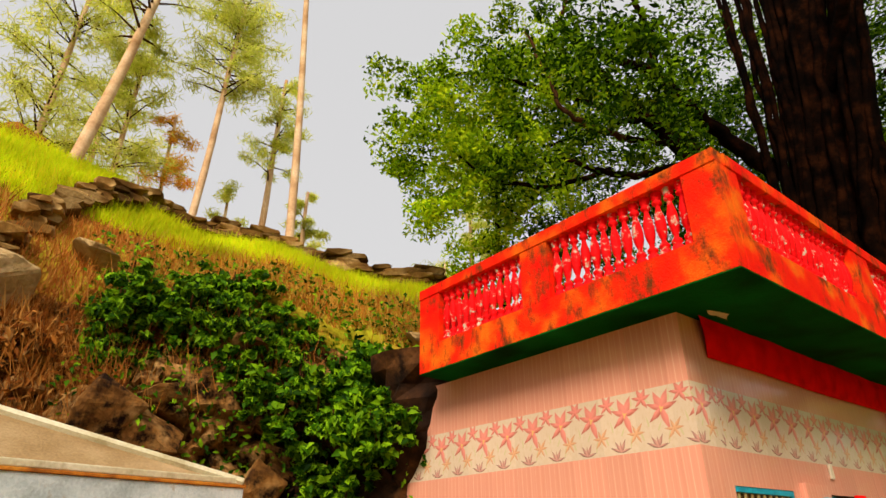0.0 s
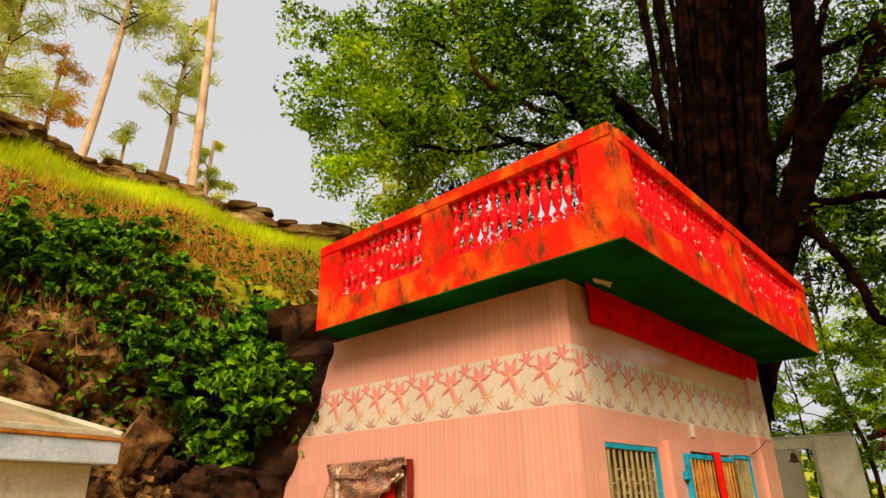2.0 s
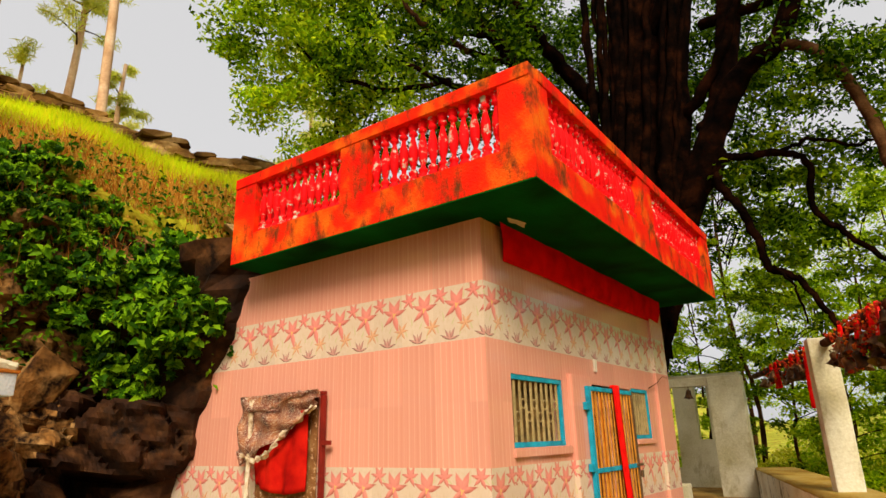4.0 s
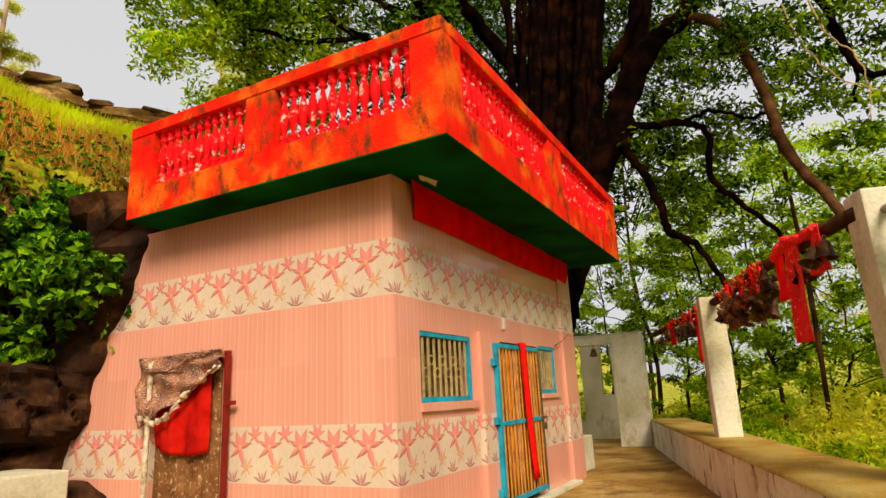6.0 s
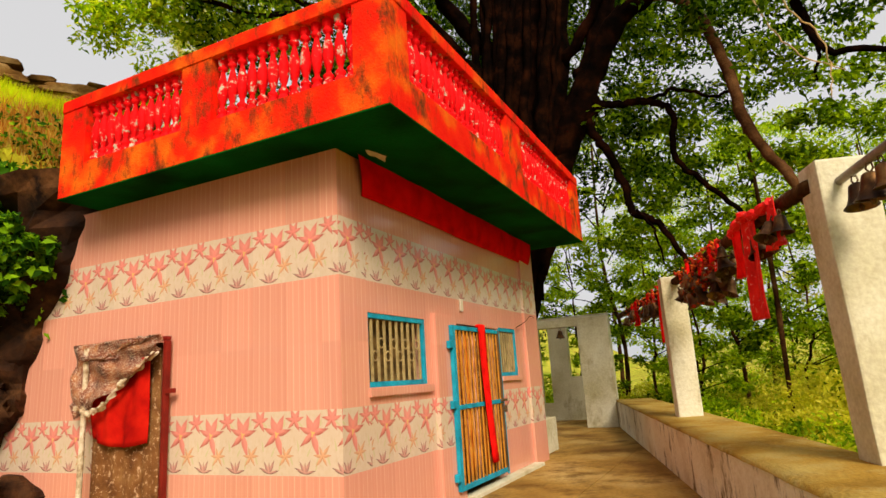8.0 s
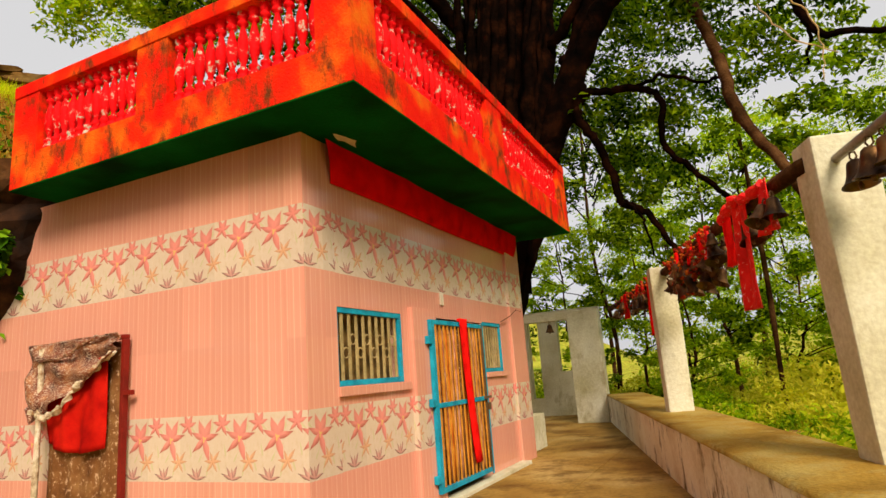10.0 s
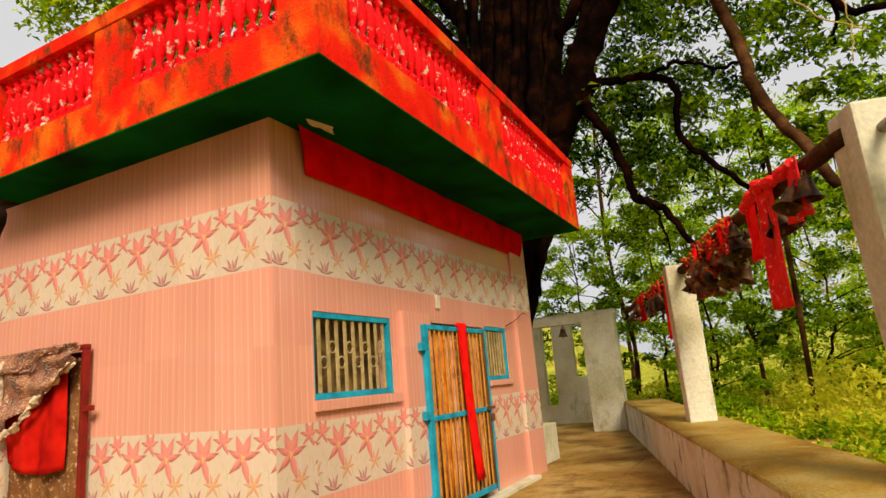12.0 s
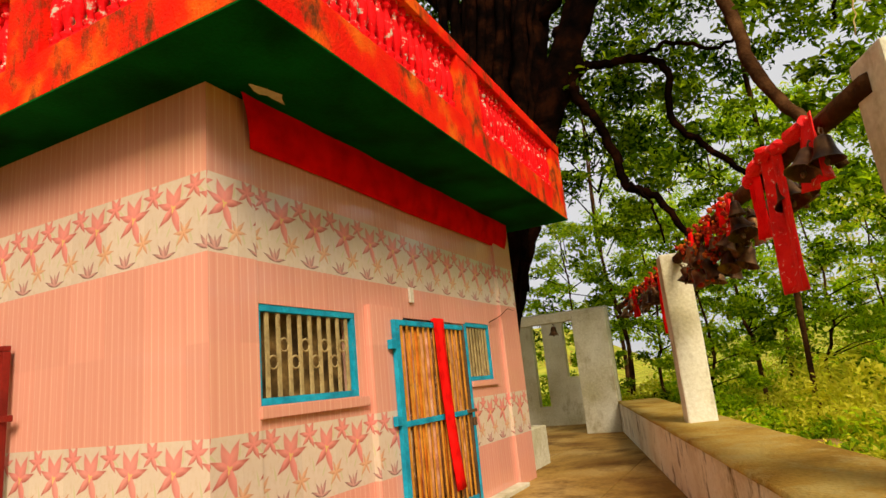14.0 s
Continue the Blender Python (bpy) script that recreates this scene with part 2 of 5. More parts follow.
M_EARTH = mat("earth_and_grass", (0.34, 0.34, 0.03), 0.95, dark=(0.18, 0.24, 0.012), light=(0.50, 0.44, 0.05), scale=0.35, fine=8, bump=0.8, spots=(0.22, 0.09, 0.015), spot_amount=0.42, spot_scale=0.5, spec=0.03)
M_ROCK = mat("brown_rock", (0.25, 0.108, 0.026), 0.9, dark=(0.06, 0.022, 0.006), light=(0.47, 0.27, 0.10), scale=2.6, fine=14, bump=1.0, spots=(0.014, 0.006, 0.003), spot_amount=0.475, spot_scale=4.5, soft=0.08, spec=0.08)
# darker copy of the rock: shade under vines and overhang put into colour
M_SHADEROCK = mat("shaded_rock", (0.050, 0.018, 0.006), 0.8, dark=(0.010, 0.004, 0.002), light=(0.15, 0.06, 0.018), scale=2.2, fine=9, bump=1.0, spots=(0.010, 0.005, 0.003), spot_amount=0.48, spot_scale=3.0, soft=0.12, spec=0.1)
M_STONE = mat("dry_stone", (0.17, 0.085, 0.022), 0.9, dark=(0.05, 0.022, 0.006), light=(0.42, 0.27, 0.11), scale=2.2, fine=25, bump=0.8, random_value=0.5, spec=0.05)
M_PALESTONE = mat("pale_boulder", (0.44, 0.29, 0.13), 0.9, dark=(0.25, 0.14, 0.05), light=(0.58, 0.42, 0.24), scale=2.0, fine=20, bump=0.8, spec=0.05)
M_SLOPE = mat("grassy_soil", (0.34, 0.25, 0.018), 0.95, dark=(0.26, 0.09, 0.014), light=(0.38, 0.38, 0.015), scale=0.9, fine=20, bump=1.0, spec=0.03)
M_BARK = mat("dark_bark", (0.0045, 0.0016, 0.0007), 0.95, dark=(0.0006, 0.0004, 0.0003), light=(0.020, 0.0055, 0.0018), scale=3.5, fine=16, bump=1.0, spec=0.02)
M_LIMB = mat("brown_bark", (0.055, 0.022, 0.007), 0.95, dark=(0.014, 0.006, 0.002), light=(0.12, 0.055, 0.02), scale=3, fine=22, bump=1.0, spec=0.04)
# bark paled: haze and glare of the far hilltop put into colour
M_PINE = mat("pine_bark", (0.60, 0.38, 0.22), 0.9, dark=(0.42, 0.23, 0.11), light=(0.72, 0.52, 0.34), scale=2, fine=18, bump=0.9, spec=0.05)
# darkest greens stand for leaves in shadow, brightest for lit ones
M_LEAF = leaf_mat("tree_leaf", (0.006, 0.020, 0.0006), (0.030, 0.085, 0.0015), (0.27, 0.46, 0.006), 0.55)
# brighter copy of the tree leaf with sunlight put into its colour
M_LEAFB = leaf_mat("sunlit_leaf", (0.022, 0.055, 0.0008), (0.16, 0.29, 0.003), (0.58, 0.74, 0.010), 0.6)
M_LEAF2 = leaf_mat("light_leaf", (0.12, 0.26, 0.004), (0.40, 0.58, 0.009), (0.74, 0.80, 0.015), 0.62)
M_LEAF3 = leaf_mat("yellowing_leaf", (0.54, 0.54, 0.016), (0.80, 0.74, 0.04), (0.90, 0.80, 0.08), 0.6)
# brightest green carries the highlights on the shrub leaves
M_VINE = leaf_mat("vine_leaf", (0.004, 0.020, 0.0008), (0.045, 0.135, 0.002), (0.26, 0.46, 0.008), 0.35, 0.5)
# hilltop haze and glare put into the pale needle and dry-leaf colours
M_NEEDLE = leaf_mat("pine_needles", (0.50, 0.56, 0.06), (0.70, 0.72, 0.12), (0.80, 0.74, 0.20), 0.65)
M_RUST = leaf_mat("dry_leaves", (0.80, 0.36, 0.03), (0.86, 0.48, 0.05), (0.80, 0.60, 0.09), 0.65)
M_GRASS = leaf_mat("grass_blade", (0.50, 0.62, 0.006), (0.66, 0.74, 0.008), (0.74, 0.60, 0.02), 0.55)
M_STRAW = leaf_mat("dry_grass", (0.36, 0.10, 0.010), (0.55, 0.24, 0.025), (0.68, 0.46, 0.09), 0.35)
M_RUSTGRASS = leaf_mat("rusty_grass", (0.20, 0.050, 0.008), (0.42, 0.14, 0.020), (0.60, 0.29, 0.07), 0.35)
M_CLOTH = mat("red_cloth", (0.70, 0.0015, 0.002), 0.85, dark=(0.50, 0.001, 0.0015), light=(0.84, 0.003, 0.003), scale=5, fine=120, bump=0.2, spec=0.03)
M_DRAPE = mat("dark_red_cloth", (0.46, 0.007, 0.003), 0.85, dark=(0.26, 0.003, 0.002), light=(0.60, 0.014, 0.005), scale=5, fine=120, bump=0.3, spec=0.05)
M_SCARF = mat("bright_red_scarf", (0.85, 0.006, 0.004), 0.7, dark=(0.6, 0.004, 0.003), light=(0.92, 0.012, 0.008), scale=9, fine=90, bump=0.3, spec=0.05)
M_TINSEL = mat("red_cloth_with_tinsel", (0.80, 0.006, 0.004), 0.6, dark=(0.5, 0.004, 0.003), light=(0.90, 0.02, 0.01), scale=9, fine=90, bump=0.4, spots=(0.85, 0.55, 0.40), spot_amount=0.38, spot_scale=28, soft=0.02)
M_SHAWL = mat("sequinned_shawl", (0.24, 0.060, 0.020), 0.32, dark=(0.06, 0.013, 0.005), light=(0.46, 0.17, 0.05), scale=8, fine=90, bump=0.8, spots=(0.72, 0.58, 0.44), spot_amount=0.44, spot_scale=46, streak=0.4, soft=0.05, spec=0.4)
M_LACE = mat("cream_lace", (0.66, 0.52, 0.34), 0.8, dark=(0.30, 0.16, 0.07), light=(0.88, 0.78, 0.62), scale=14, fine=90, bump=0.8)
M_NET = mat("brown_net_cloth", (0.21, 0.080, 0.020), 0.8, dark=(0.11, 0.035, 0.008), light=(0.32, 0.15, 0.05), scale=6, fine=150, bump=0.6, spots=(0.62, 0.38, 0.22), spot_amount=0.41, spot_scale=26, soft=0.03)
M_REDIRON = mat("red_oxide_iron", (0.20, 0.012, 0.006), 0.5, bump=0.2)
M_TAN = mat("tan_wood", (0.55, 0.36, 0.14), 0.7, scale=6)
M_BAR = mat("khaki_iron", (0.40, 0.29, 0.12), 0.5, scale=8, spots=(0.20, 0.11, 0.03), spot_amount=0.38, spot_scale=12)
M_GOLD = mat("yellow_ochre_bar", (0.56, 0.23, 0.025), 0.5, scale=9, spots=(0.24, 0.09, 0.015), spot_amount=0.38, spot_scale=12)
M_DOORWOOD = mat("orange_brown_cloth_strip", (0.58, 0.25, 0.10), 0.7, dark=(0.34, 0.11, 0.03), light=(0.72, 0.38, 0.20), scale=7, fine=50, bump=0.3, random_value=0.35)
M_ORANGESTRIP = mat("orange_cloth_strip", (0.70, 0.20, 0.015), 0.7, dark=(0.46, 0.10, 0.008), light=(0.78, 0.34, 0.04), scale=7, fine=60, bump=0.3)
M_PINKSTRIP = mat("faded_pink_cloth_strip", (0.66, 0.30, 0.18), 0.7, dark=(0.42, 0.14, 0.06), light=(0.76, 0.46, 0.32), scale=9, fine=60, bump=0.3, spots=(0.30, 0.06, 0.03), spot_amount=0.40, spot_scale=40)
# shade of the closed room put into a near-black colour
M_DARK = mat("inside_shade", (0.03, 0.018, 0.008), 0.9, spec=0.02)
M_CURTAIN = mat("brown_shutter", (0.15, 0.085, 0.025), 0.8, dark=(0.04, 0.022, 0.008), light=(0.34, 0.20, 0.06), scale=6)
M_BRASS = mat("tarnished_bell_metal", (0.085, 0.036, 0.012), 0.5, dark=(0.02, 0.008, 0.003), light=(0.26, 0.13, 0.04), scale=9, random_value=0.5, metal=0.6, bump=0.12)
M_IRON = mat("rusty_iron", (0.13, 0.07, 0.03), 0.6, metal=0.3, bump=0.4)
M_PIPE = mat("dull_grey_iron", (0.26, 0.23, 0.19), 0.5, metal=0.3, bump=0.2)
M_ROOFGREY = mat("grey_roof_cement", (0.34, 0.22, 0.10), 0.9, dark=(0.22, 0.13, 0.05), light=(0.46, 0.32, 0.17), scale=1.5, bump=0.4)
M_RUSTLINE = mat("rusty_orange_paint", (0.46, 0.15, 0.015), 0.85, dark=(0.22, 0.07, 0.01), light=(0.60, 0.25, 0.03), scale=6, bump=0.3)
M_PLASTIC = mat("white_plastic", (0.78, 0.66, 0.50), 0.4, bump=0.05)
M_MARIGOLD = mat("dried_garland", (0.34, 0.025, 0.008), 0.9, dark=(0.10, 0.008, 0.004), light=(0.60, 0.15, 0.012), scale=14, fine=60, bump=0.8, spec=0.05)


# ---- helpers ----
def empty(name, at=(0, 0, 0)):
    e = new(name)
    e.location = at
    return e


def mesh_object(name, verts, faces, material, parent=None, label="", smooth=False):
    me = bpy.data.meshes.new(name)
    me.from_pydata([tuple(v) for v in verts], [], faces)
    me.materials.append(material)
    if smooth:
        me.polygons.foreach_set("use_smooth", [True] * len(me.polygons))
    me.update()
    ob = new(name, me)
    if parent is not None:
        ob.parent = parent
        ob.matrix_parent_inverse = Matrix.Translation(-parent.matrix_basis.translation) if parent.parent is None else Matrix.Identity(4)
    if label:
        ob["label"] = label
    return ob


def part(name, bm, material, parent=None, label="", smooth=False):
    me = bpy.data.meshes.new(name)
    bm.normal_update()
    bm.to_mesh(me)
    bm.free()
    me.materials.append(material)
    if smooth:
        me.polygons.foreach_set("use_smooth", [True] * len(me.polygons))
    ob = new(name, me)
    if parent is not None:
        ob.parent = parent
        ob.matrix_parent_inverse = Matrix.Translation(-parent.matrix_basis.translation) if parent.parent is None else Matrix.Identity(4)
    if label:
        ob["label"] = label
    return ob


def add_box(bm, lo, hi, bevel=0.0, m=None):
    """A box from corner lo to corner hi, with bevelled edges."""
    c = [(a + b) / 2 for a, b in zip(lo, hi)]
    s = [abs(b - a) for a, b in zip(lo, hi)]
    g = bmesh.ops.create_cube(bm, size=1, matrix=(m or Matrix.Identity(4)) @ Matrix.Translation(c) @ Matrix.Diagonal((*s, 1)))
    if bevel:
        es = list({e for v in g["verts"] for e in v.link_edges})
        bmesh.ops.bevel(bm, geom=es, offset=bevel, segments=2, affect="EDGES", profile=0.6)


def boxed(name, boxes, material, parent=None, label="", bevel=0.0, m=None):
    bm = bmesh.new()
    for lo, hi in boxes:
        add_box(bm, lo, hi, bevel, m)
    return part(name, bm, material, parent, label)


def tube_data(points, radii, sides=8, wobble=0.0, seed=0):
    """Verts and faces of a tapered tube along points."""
    rnd = random.Random(seed)
    pts = [Vector(p) for p in points]
    verts, faces = [], []
    a = None
    for i, p in enumerate(pts):
        d = (pts[min(i + 1, len(pts) - 1)] - pts[max(i - 1, 0)]).normalized()
        # carry the ring's first axis along, so that the tube never twists
        a = d.cross(Vector((0.93, 0.31, 0.2))) if a is None else a - d * a.dot(d)
        if a.length < 0.05:
            a = d.orthogonal()
        a.normalize()
        b = d.cross(a)
        for k in range(sides):
            t = 2 * math.pi * k / sides
            r = radii[i] * (1 + wobble * (rnd.random() - 0.5))
            verts.append(p + a * math.cos(t) * r + b * math.sin(t) * r)
    for i in range(len(pts) - 1):
        for k in range(sides):
            k2 = (k + 1) % sides
            faces.append((i * sides + k, i * sides + k2, (i + 1) * sides + k2, (i + 1) * sides + k))
    faces.append(tuple(range(sides))[::-1])
    faces.append(tuple((len(pts) - 1) * sides + k for k in range(sides)))
    return verts, faces


def smooth_line(points, steps=6, jitter=0.0, seed=1):
    """Catmull-Rom through points."""
    rnd = random.Random(seed)
    p = [Vector(q) for q in points]
    p = [p[0] * 2 - p[1]] + p + [p[-1] * 2 - p[-2]]
    out = []
    for i in range(1, len(p) - 2):
        for k in range(steps):
            t = k / steps
            q = 0.5 * ((2 * p[i]) + (p[i + 1] - p[i - 1]) * t + (2 * p[i - 1] - 5 * p[i] + 4 * p[i + 1] - p[i + 2]) * t * t + (3 * p[i] - p[i - 1] - 3 * p[i + 1] + p[i + 2]) * t ** 3)
            out.append(q + Vector((rnd.uniform(-1, 1), rnd.uniform(-1, 1), rnd.uniform(-1, 1))) * jitter)
    out.append(p[-2])
    return out


def tube(name, points, r0, r1, material, parent=None, label="", sides=8, steps=6, wobble=0.15, jitter=0.0, seed=1):
    line = smooth_line(points, steps, jitter, seed)
    k = len(line) - 1
    v, f = tube_data(line, [r0 + (r1 - r0) * i / k for i in range(k + 1)], sides, wobble, seed)
    return mesh_object(name, v, f, material, parent, label, smooth=True)


def lathe_data(profile, sides=10):
    v, f = [], []
    for r, z in profile:
        for k in range(sides):
            t = 2 * math.pi * k / sides
            v.append((r * math.cos(t), r * math.sin(t), z))
    for i in range(len(profile) - 1):
        for k in range(sides):
            k2 = (k + 1) % sides
            f.append((i * sides + k, i * sides + k2, (i + 1) * sides + k2, (i + 1) * sides + k))
    return v, f


def scatter_leaves(rng, centres, normals, size, aspect=0.45, droop=0.3, fold=0.18):
    """Bent diamond leaves at centres: verts and faces."""
    n = len(centres)
    a = rng.normal(size=(n, 3))
    if normals is not None:
        a = a * 0.55 + normals
    a /= np.linalg.norm(a, axis=1)[:, None] + 1e-9
    d = rng.normal(size=(n, 3))
    d[:, 2] -= droop * 2
    d -= a * np.sum(a * d, axis=1)[:, None]
    d /= np.linalg.norm(d, axis=1)[:, None] + 1e-9
    s = np.cross(a, d)
    ln = size * rng.uniform(0.6, 1.3, n)[:, None]
    c = centres
    v = np.stack([c - d * ln * 0.5, c + s * ln * aspect * 0.5 + a * ln * fold - d * ln * 0.08, c + d * ln * 0.5, c - s * ln * aspect * 0.5 + a * ln * fold - d * ln * 0.08], axis=1).reshape(-1, 3)
    i = np.arange(n)[:, None] * 4
    f = np.concatenate([i + [[0, 1, 2]], i + [[0, 2, 3]]])
    return v, f


def leaves_object(name, v, f, material, parent=None, label="", kind=""):
    me = bpy.data.meshes.new(name)
    me.vertices.add(len(v))
    me.vertices.foreach_set("co", np.asarray(v, dtype=np.float32).ravel())
    me.loops.add(len(f) * 3)
    me.loops.foreach_set("vertex_index", np.asarray(f, dtype=np.int32).ravel())
    me.polygons.add(len(f))
    me.polygons.foreach_set("loop_start", np.arange(0, len(f) * 3, 3, dtype=np.int32))
    me.update(calc_edges=True)
    me.validate()
    me.materials.append(material)
    ob = new(name, me)
    if parent is not None:
        ob.parent = parent
        ob.matrix_parent_inverse = Matrix.Translation(-parent.matrix_basis.translation)
    return tagged(ob, label=label, kind=kind)


def clump_points(rng, clumps, per):
    """Points in uneven clumps; clumps: rows of x, y, z, radius."""
    c = np.asarray(clumps, dtype=float)
    p = rng.normal(size=(len(c), per, 3))
    p /= np.linalg.norm(p, axis=2)[:, :, None]
    p *= (rng.uniform(0, 1, (len(c), per, 1)) ** 0.45)
    p[:, :, 2] *= 0.55
    return (c[:, None, :3] + p * c[:, None, 3:4]).reshape(-1, 3)


def hanging_cloth(name, top_a, top_b, drop, material, waves=5, depth=0.03, taper=0.8, thick=0.006, nx=24, nz=14, sway=(0, 0), seed=0, parent=None, label="", slant=1.2):
    """A hanging cloth with folds between two top corners."""
    rnd = random.Random(seed)
    a, b = Vector(top_a), Vector(top_b)
    along = (b - a)
    side = Vector((along.y, -along.x, 0)).normalized() if along.length else Vector((0, -1, 0))
    ph = [rnd.uniform(0, 6.28) for _ in range(4)]
    v = []
    for s in (0, 1):
        for j in range(nz + 1):
            w = j / nz
            for i in range(nx + 1):
                u = i / nx
                uu = 0.5 + (u - 0.5) * (1 - (1 - taper) * w)
                fold = math.sin(u * waves * 6.28 + ph[0] + w * slant) + 0.5 * math.sin(u * waves * 11 + ph[1] - w * 2)
                d = drop if not callable(drop) else drop(u)
                p = a + along * uu + side * (fold * depth * (0.35 + 0.65 * w) + s * thick) + Vector((sway[0] * w * w, sway[1] * w * w, -d * w))
                v.append(p)
    row, sz = nx + 1, (nx + 1) * (nz + 1)
    f = []
    for j in range(nz):
        for i in range(nx):
            q = (j * row + i, j * row + i + 1, (j + 1) * row + i + 1, (j + 1) * row + i)
            f.append(q)
            f.append(tuple(sz + k for k in q[::-1]))
    for i in range(nx):
        f.append((i + 1, i, sz + i, sz + i + 1))
        k = nz * row + i
        f.append((k, k + 1, sz + k + 1, sz + k))
    for j in range(nz):
        k = j * row
        f.append((k, k + row, sz + k + row, sz + k))
        k = j * row + nx
        f.append((k + row, k, sz + k, sz + k + row))
    return mesh_object(name, v, f, material, parent, label, smooth=True)


# ---- plan ----
WALL_H, SLAB_Z, PAR_TOP = 3.13, 3.13, 4.14
FRONT_Y = 0.014                     # face of the front wall; the corner pier stands at y = 0
LOW_A, LOW_B = Vector((9.9, -0.09, 0)), Vector((-6.0, -4.63, 0))   # foot of the low wall on the courtyard side
LOW_DIR = (LOW_B - LOW_A).normalized()
LOW_OUT = Vector((LOW_DIR.y, -LOW_DIR.x, 0))
if LOW_OUT.y > 0:
    LOW_OUT = -LOW_OUT
LOW_H = 0.57


# ---- ground ----
def low_side(x, y):
    """Metres beyond the courtyard face of the low wall."""
    return (Vector((x, y, 0)) - LOW_A).dot(LOW_OUT)


def ground_z(x, y):
    s = low_side(x, y)
    z = 0.0
    if s > 0.5:
        d = s - 0.5
        z = -0.20 - 0.13 * min(d, 9) + 0.15 * max(0, d - 12)
        z = min(z, 22)
        z += 0.35 * noise.noise((x * 0.25, y * 0.25, 3)) * min(1, d)
    far = max(0.0, x - 13.5)
    if s <= 0.5:
        z += -0.10 * min(far, 10)
        z += 0.10 * max(0, x - 30)
        z = min(z, 26)
    return z


def axis_steps(stops):
    out = []
    for (a, b, n) in stops:
        out += [a + (b - a) * i / n for i in range(n)]
    return out + [stops[-1][1]]


gx = axis_steps([(-320, -40, 8), (-40, -12, 14), (-12, 26, 76), (26, 60, 17), (60, 420, 14)])
gy = axis_steps([(-420, -60, 14), (-60, -16, 22), (-16, 8, 60), (8, 30, 11), (30, 320, 8)])
gv = [(x, y, ground_z(x, y)) for y in gy for x in gx]
gf = [(j * len(gx) + i, j * len(gx) + i + 1, (j + 1) * len(gx) + i + 1, (j + 1) * len(gx) + i) for j in range(len(gy) - 1) for i in range(len(gx) - 1)]
tagged(mesh_object("ground", gv, gf, M_EARTH, smooth=True), "sloping earth with rough grass beyond the courtyard", "ground", kind="structure")

# courtyard slabs: concrete bays with open joints, laid just above the earth
pavement = tagged(empty("pavement"), "worn brown concrete courtyard paving with open joints", "paving", kind="structure")


def pave(x0, x1, y0, y1):
    bm = bmesh.new()
    add_box(bm, (x0 + 0.006, y0 + 0.006, -0.05), (x1 - 0.006, y1 - 0.006, 0.008 + random.uniform(0, 0.003)), 0.004)
    part("paving_slab", bm, M_FLOOR, pavement)


for x0, x1 in ((-9, -6.2), (-6.2, -3.4), (-3.4, -0.6), (-0.6, 2.0), (2.0, 4.75), (4.75, 7.4), (7.4, 9.9), (9.9, 12.4)):
    for y0, y1 in ((-5.6, -3.4), (-3.4, -1.08), (-1.08, 0.3)):
        if low_side((x0 + x1) / 2, y1) < 0.3:
            pave(x0, x1, y0, y1)
    if x1 <= -0.5 or x0 > 4.7:
        pave(x0, x1, 0.3, 2.4)
        pave(x0, x1, 2.4, 4.4)


# ---- shrine house ----
house = tagged(empty("shrine_house"), "small pink tiled shrine house with red balustraded roof", "house")
# openings in the front wall: x0, x1, z0, z1
WIN1, DOOR, WIN2 = (0.396, 1.425, 1.18, 1.80), (2.06, 3.36, 0.0, 1.80), (3.42, 4.05, 1.21, 1.82)


def wall_grid(holes, x0, x1, z0, z1):
    """Cells of a wall round its openings, as rectangles."""
    xs = sorted({x0, x1, *[h[0] for h in holes], *[h[1] for h in holes]})
    out = []
    for a, b in zip(xs, xs[1:]):
        cuts = sorted((h[2], h[3]) for h in holes if h[0] < (a + b) / 2 < h[1])
        z = z0
        for c, d in cuts:
            if c > z:
                out.append((a, b, z, c))
            z = d
        if z < z1:
            out.append((a, b, z, z1))
    return out


T = 0.012                          # tile thickness
front_pieces = [boxed("front_wall", [((a, FRONT_Y + T, c), (b, FRONT_Y + 0.24, d))], M_GROUT, house) for a, b, c, d in wall_grid([WIN1, DOOR, WIN2], 0.39, 4.95, 0.0, 3.122)]
front = front_pieces[0]
left = boxed("side_wall", [((T, 0.26, 0.0), (0.24, 4.4, SLAB_Z - 0.008))], M_GROUT, house)
pier = boxed("corner_pier", [((T, T, 0.0), (0.388, 0.258, 3.122))], M_GROUT, house)
boxed("rear_wall", [((0.242, 4.2, 0), (4.95, 4.4, 3.122)), ((4.75, 0.31, 0), (4.95, 4.198, 3.122))], M_GROUT, house)
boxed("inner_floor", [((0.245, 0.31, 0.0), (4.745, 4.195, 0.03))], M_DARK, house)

ROWS_Z = [(0.0, 0.556, 0), (0.556, 1.041, 1), (1.041, 1.554, 0), (1.554, 2.069, 0), (2.069, 2.556, 1), (2.556, 3.122, 0)]
TW = TILE_W
_tiles = {}


def tile_mesh(w, h, flower, dx, dz):
    key = (round(w, 3), round(h, 3), flower, round(dx, 3), round(dz, 3))
    if key not in _tiles:
        bm = bmesh.new()
        add_box(bm, (dx - w / 2, 0, dz - h / 2), (dx + w / 2, T, dz + h / 2))
        for v in bm.verts:            # slightly eased front edge
            if v.co.y < 0.001:
                v.co.x += 0.0004 * (1 if v.co.x < dx else -1)
        me = bpy.data.meshes.new("wall_tile")
        bm.to_mesh(me)
        bm.free()
        me.materials.append(M_FLOWER if flower else M_PINK)
        _tiles[key] = me
    return _tiles[key]


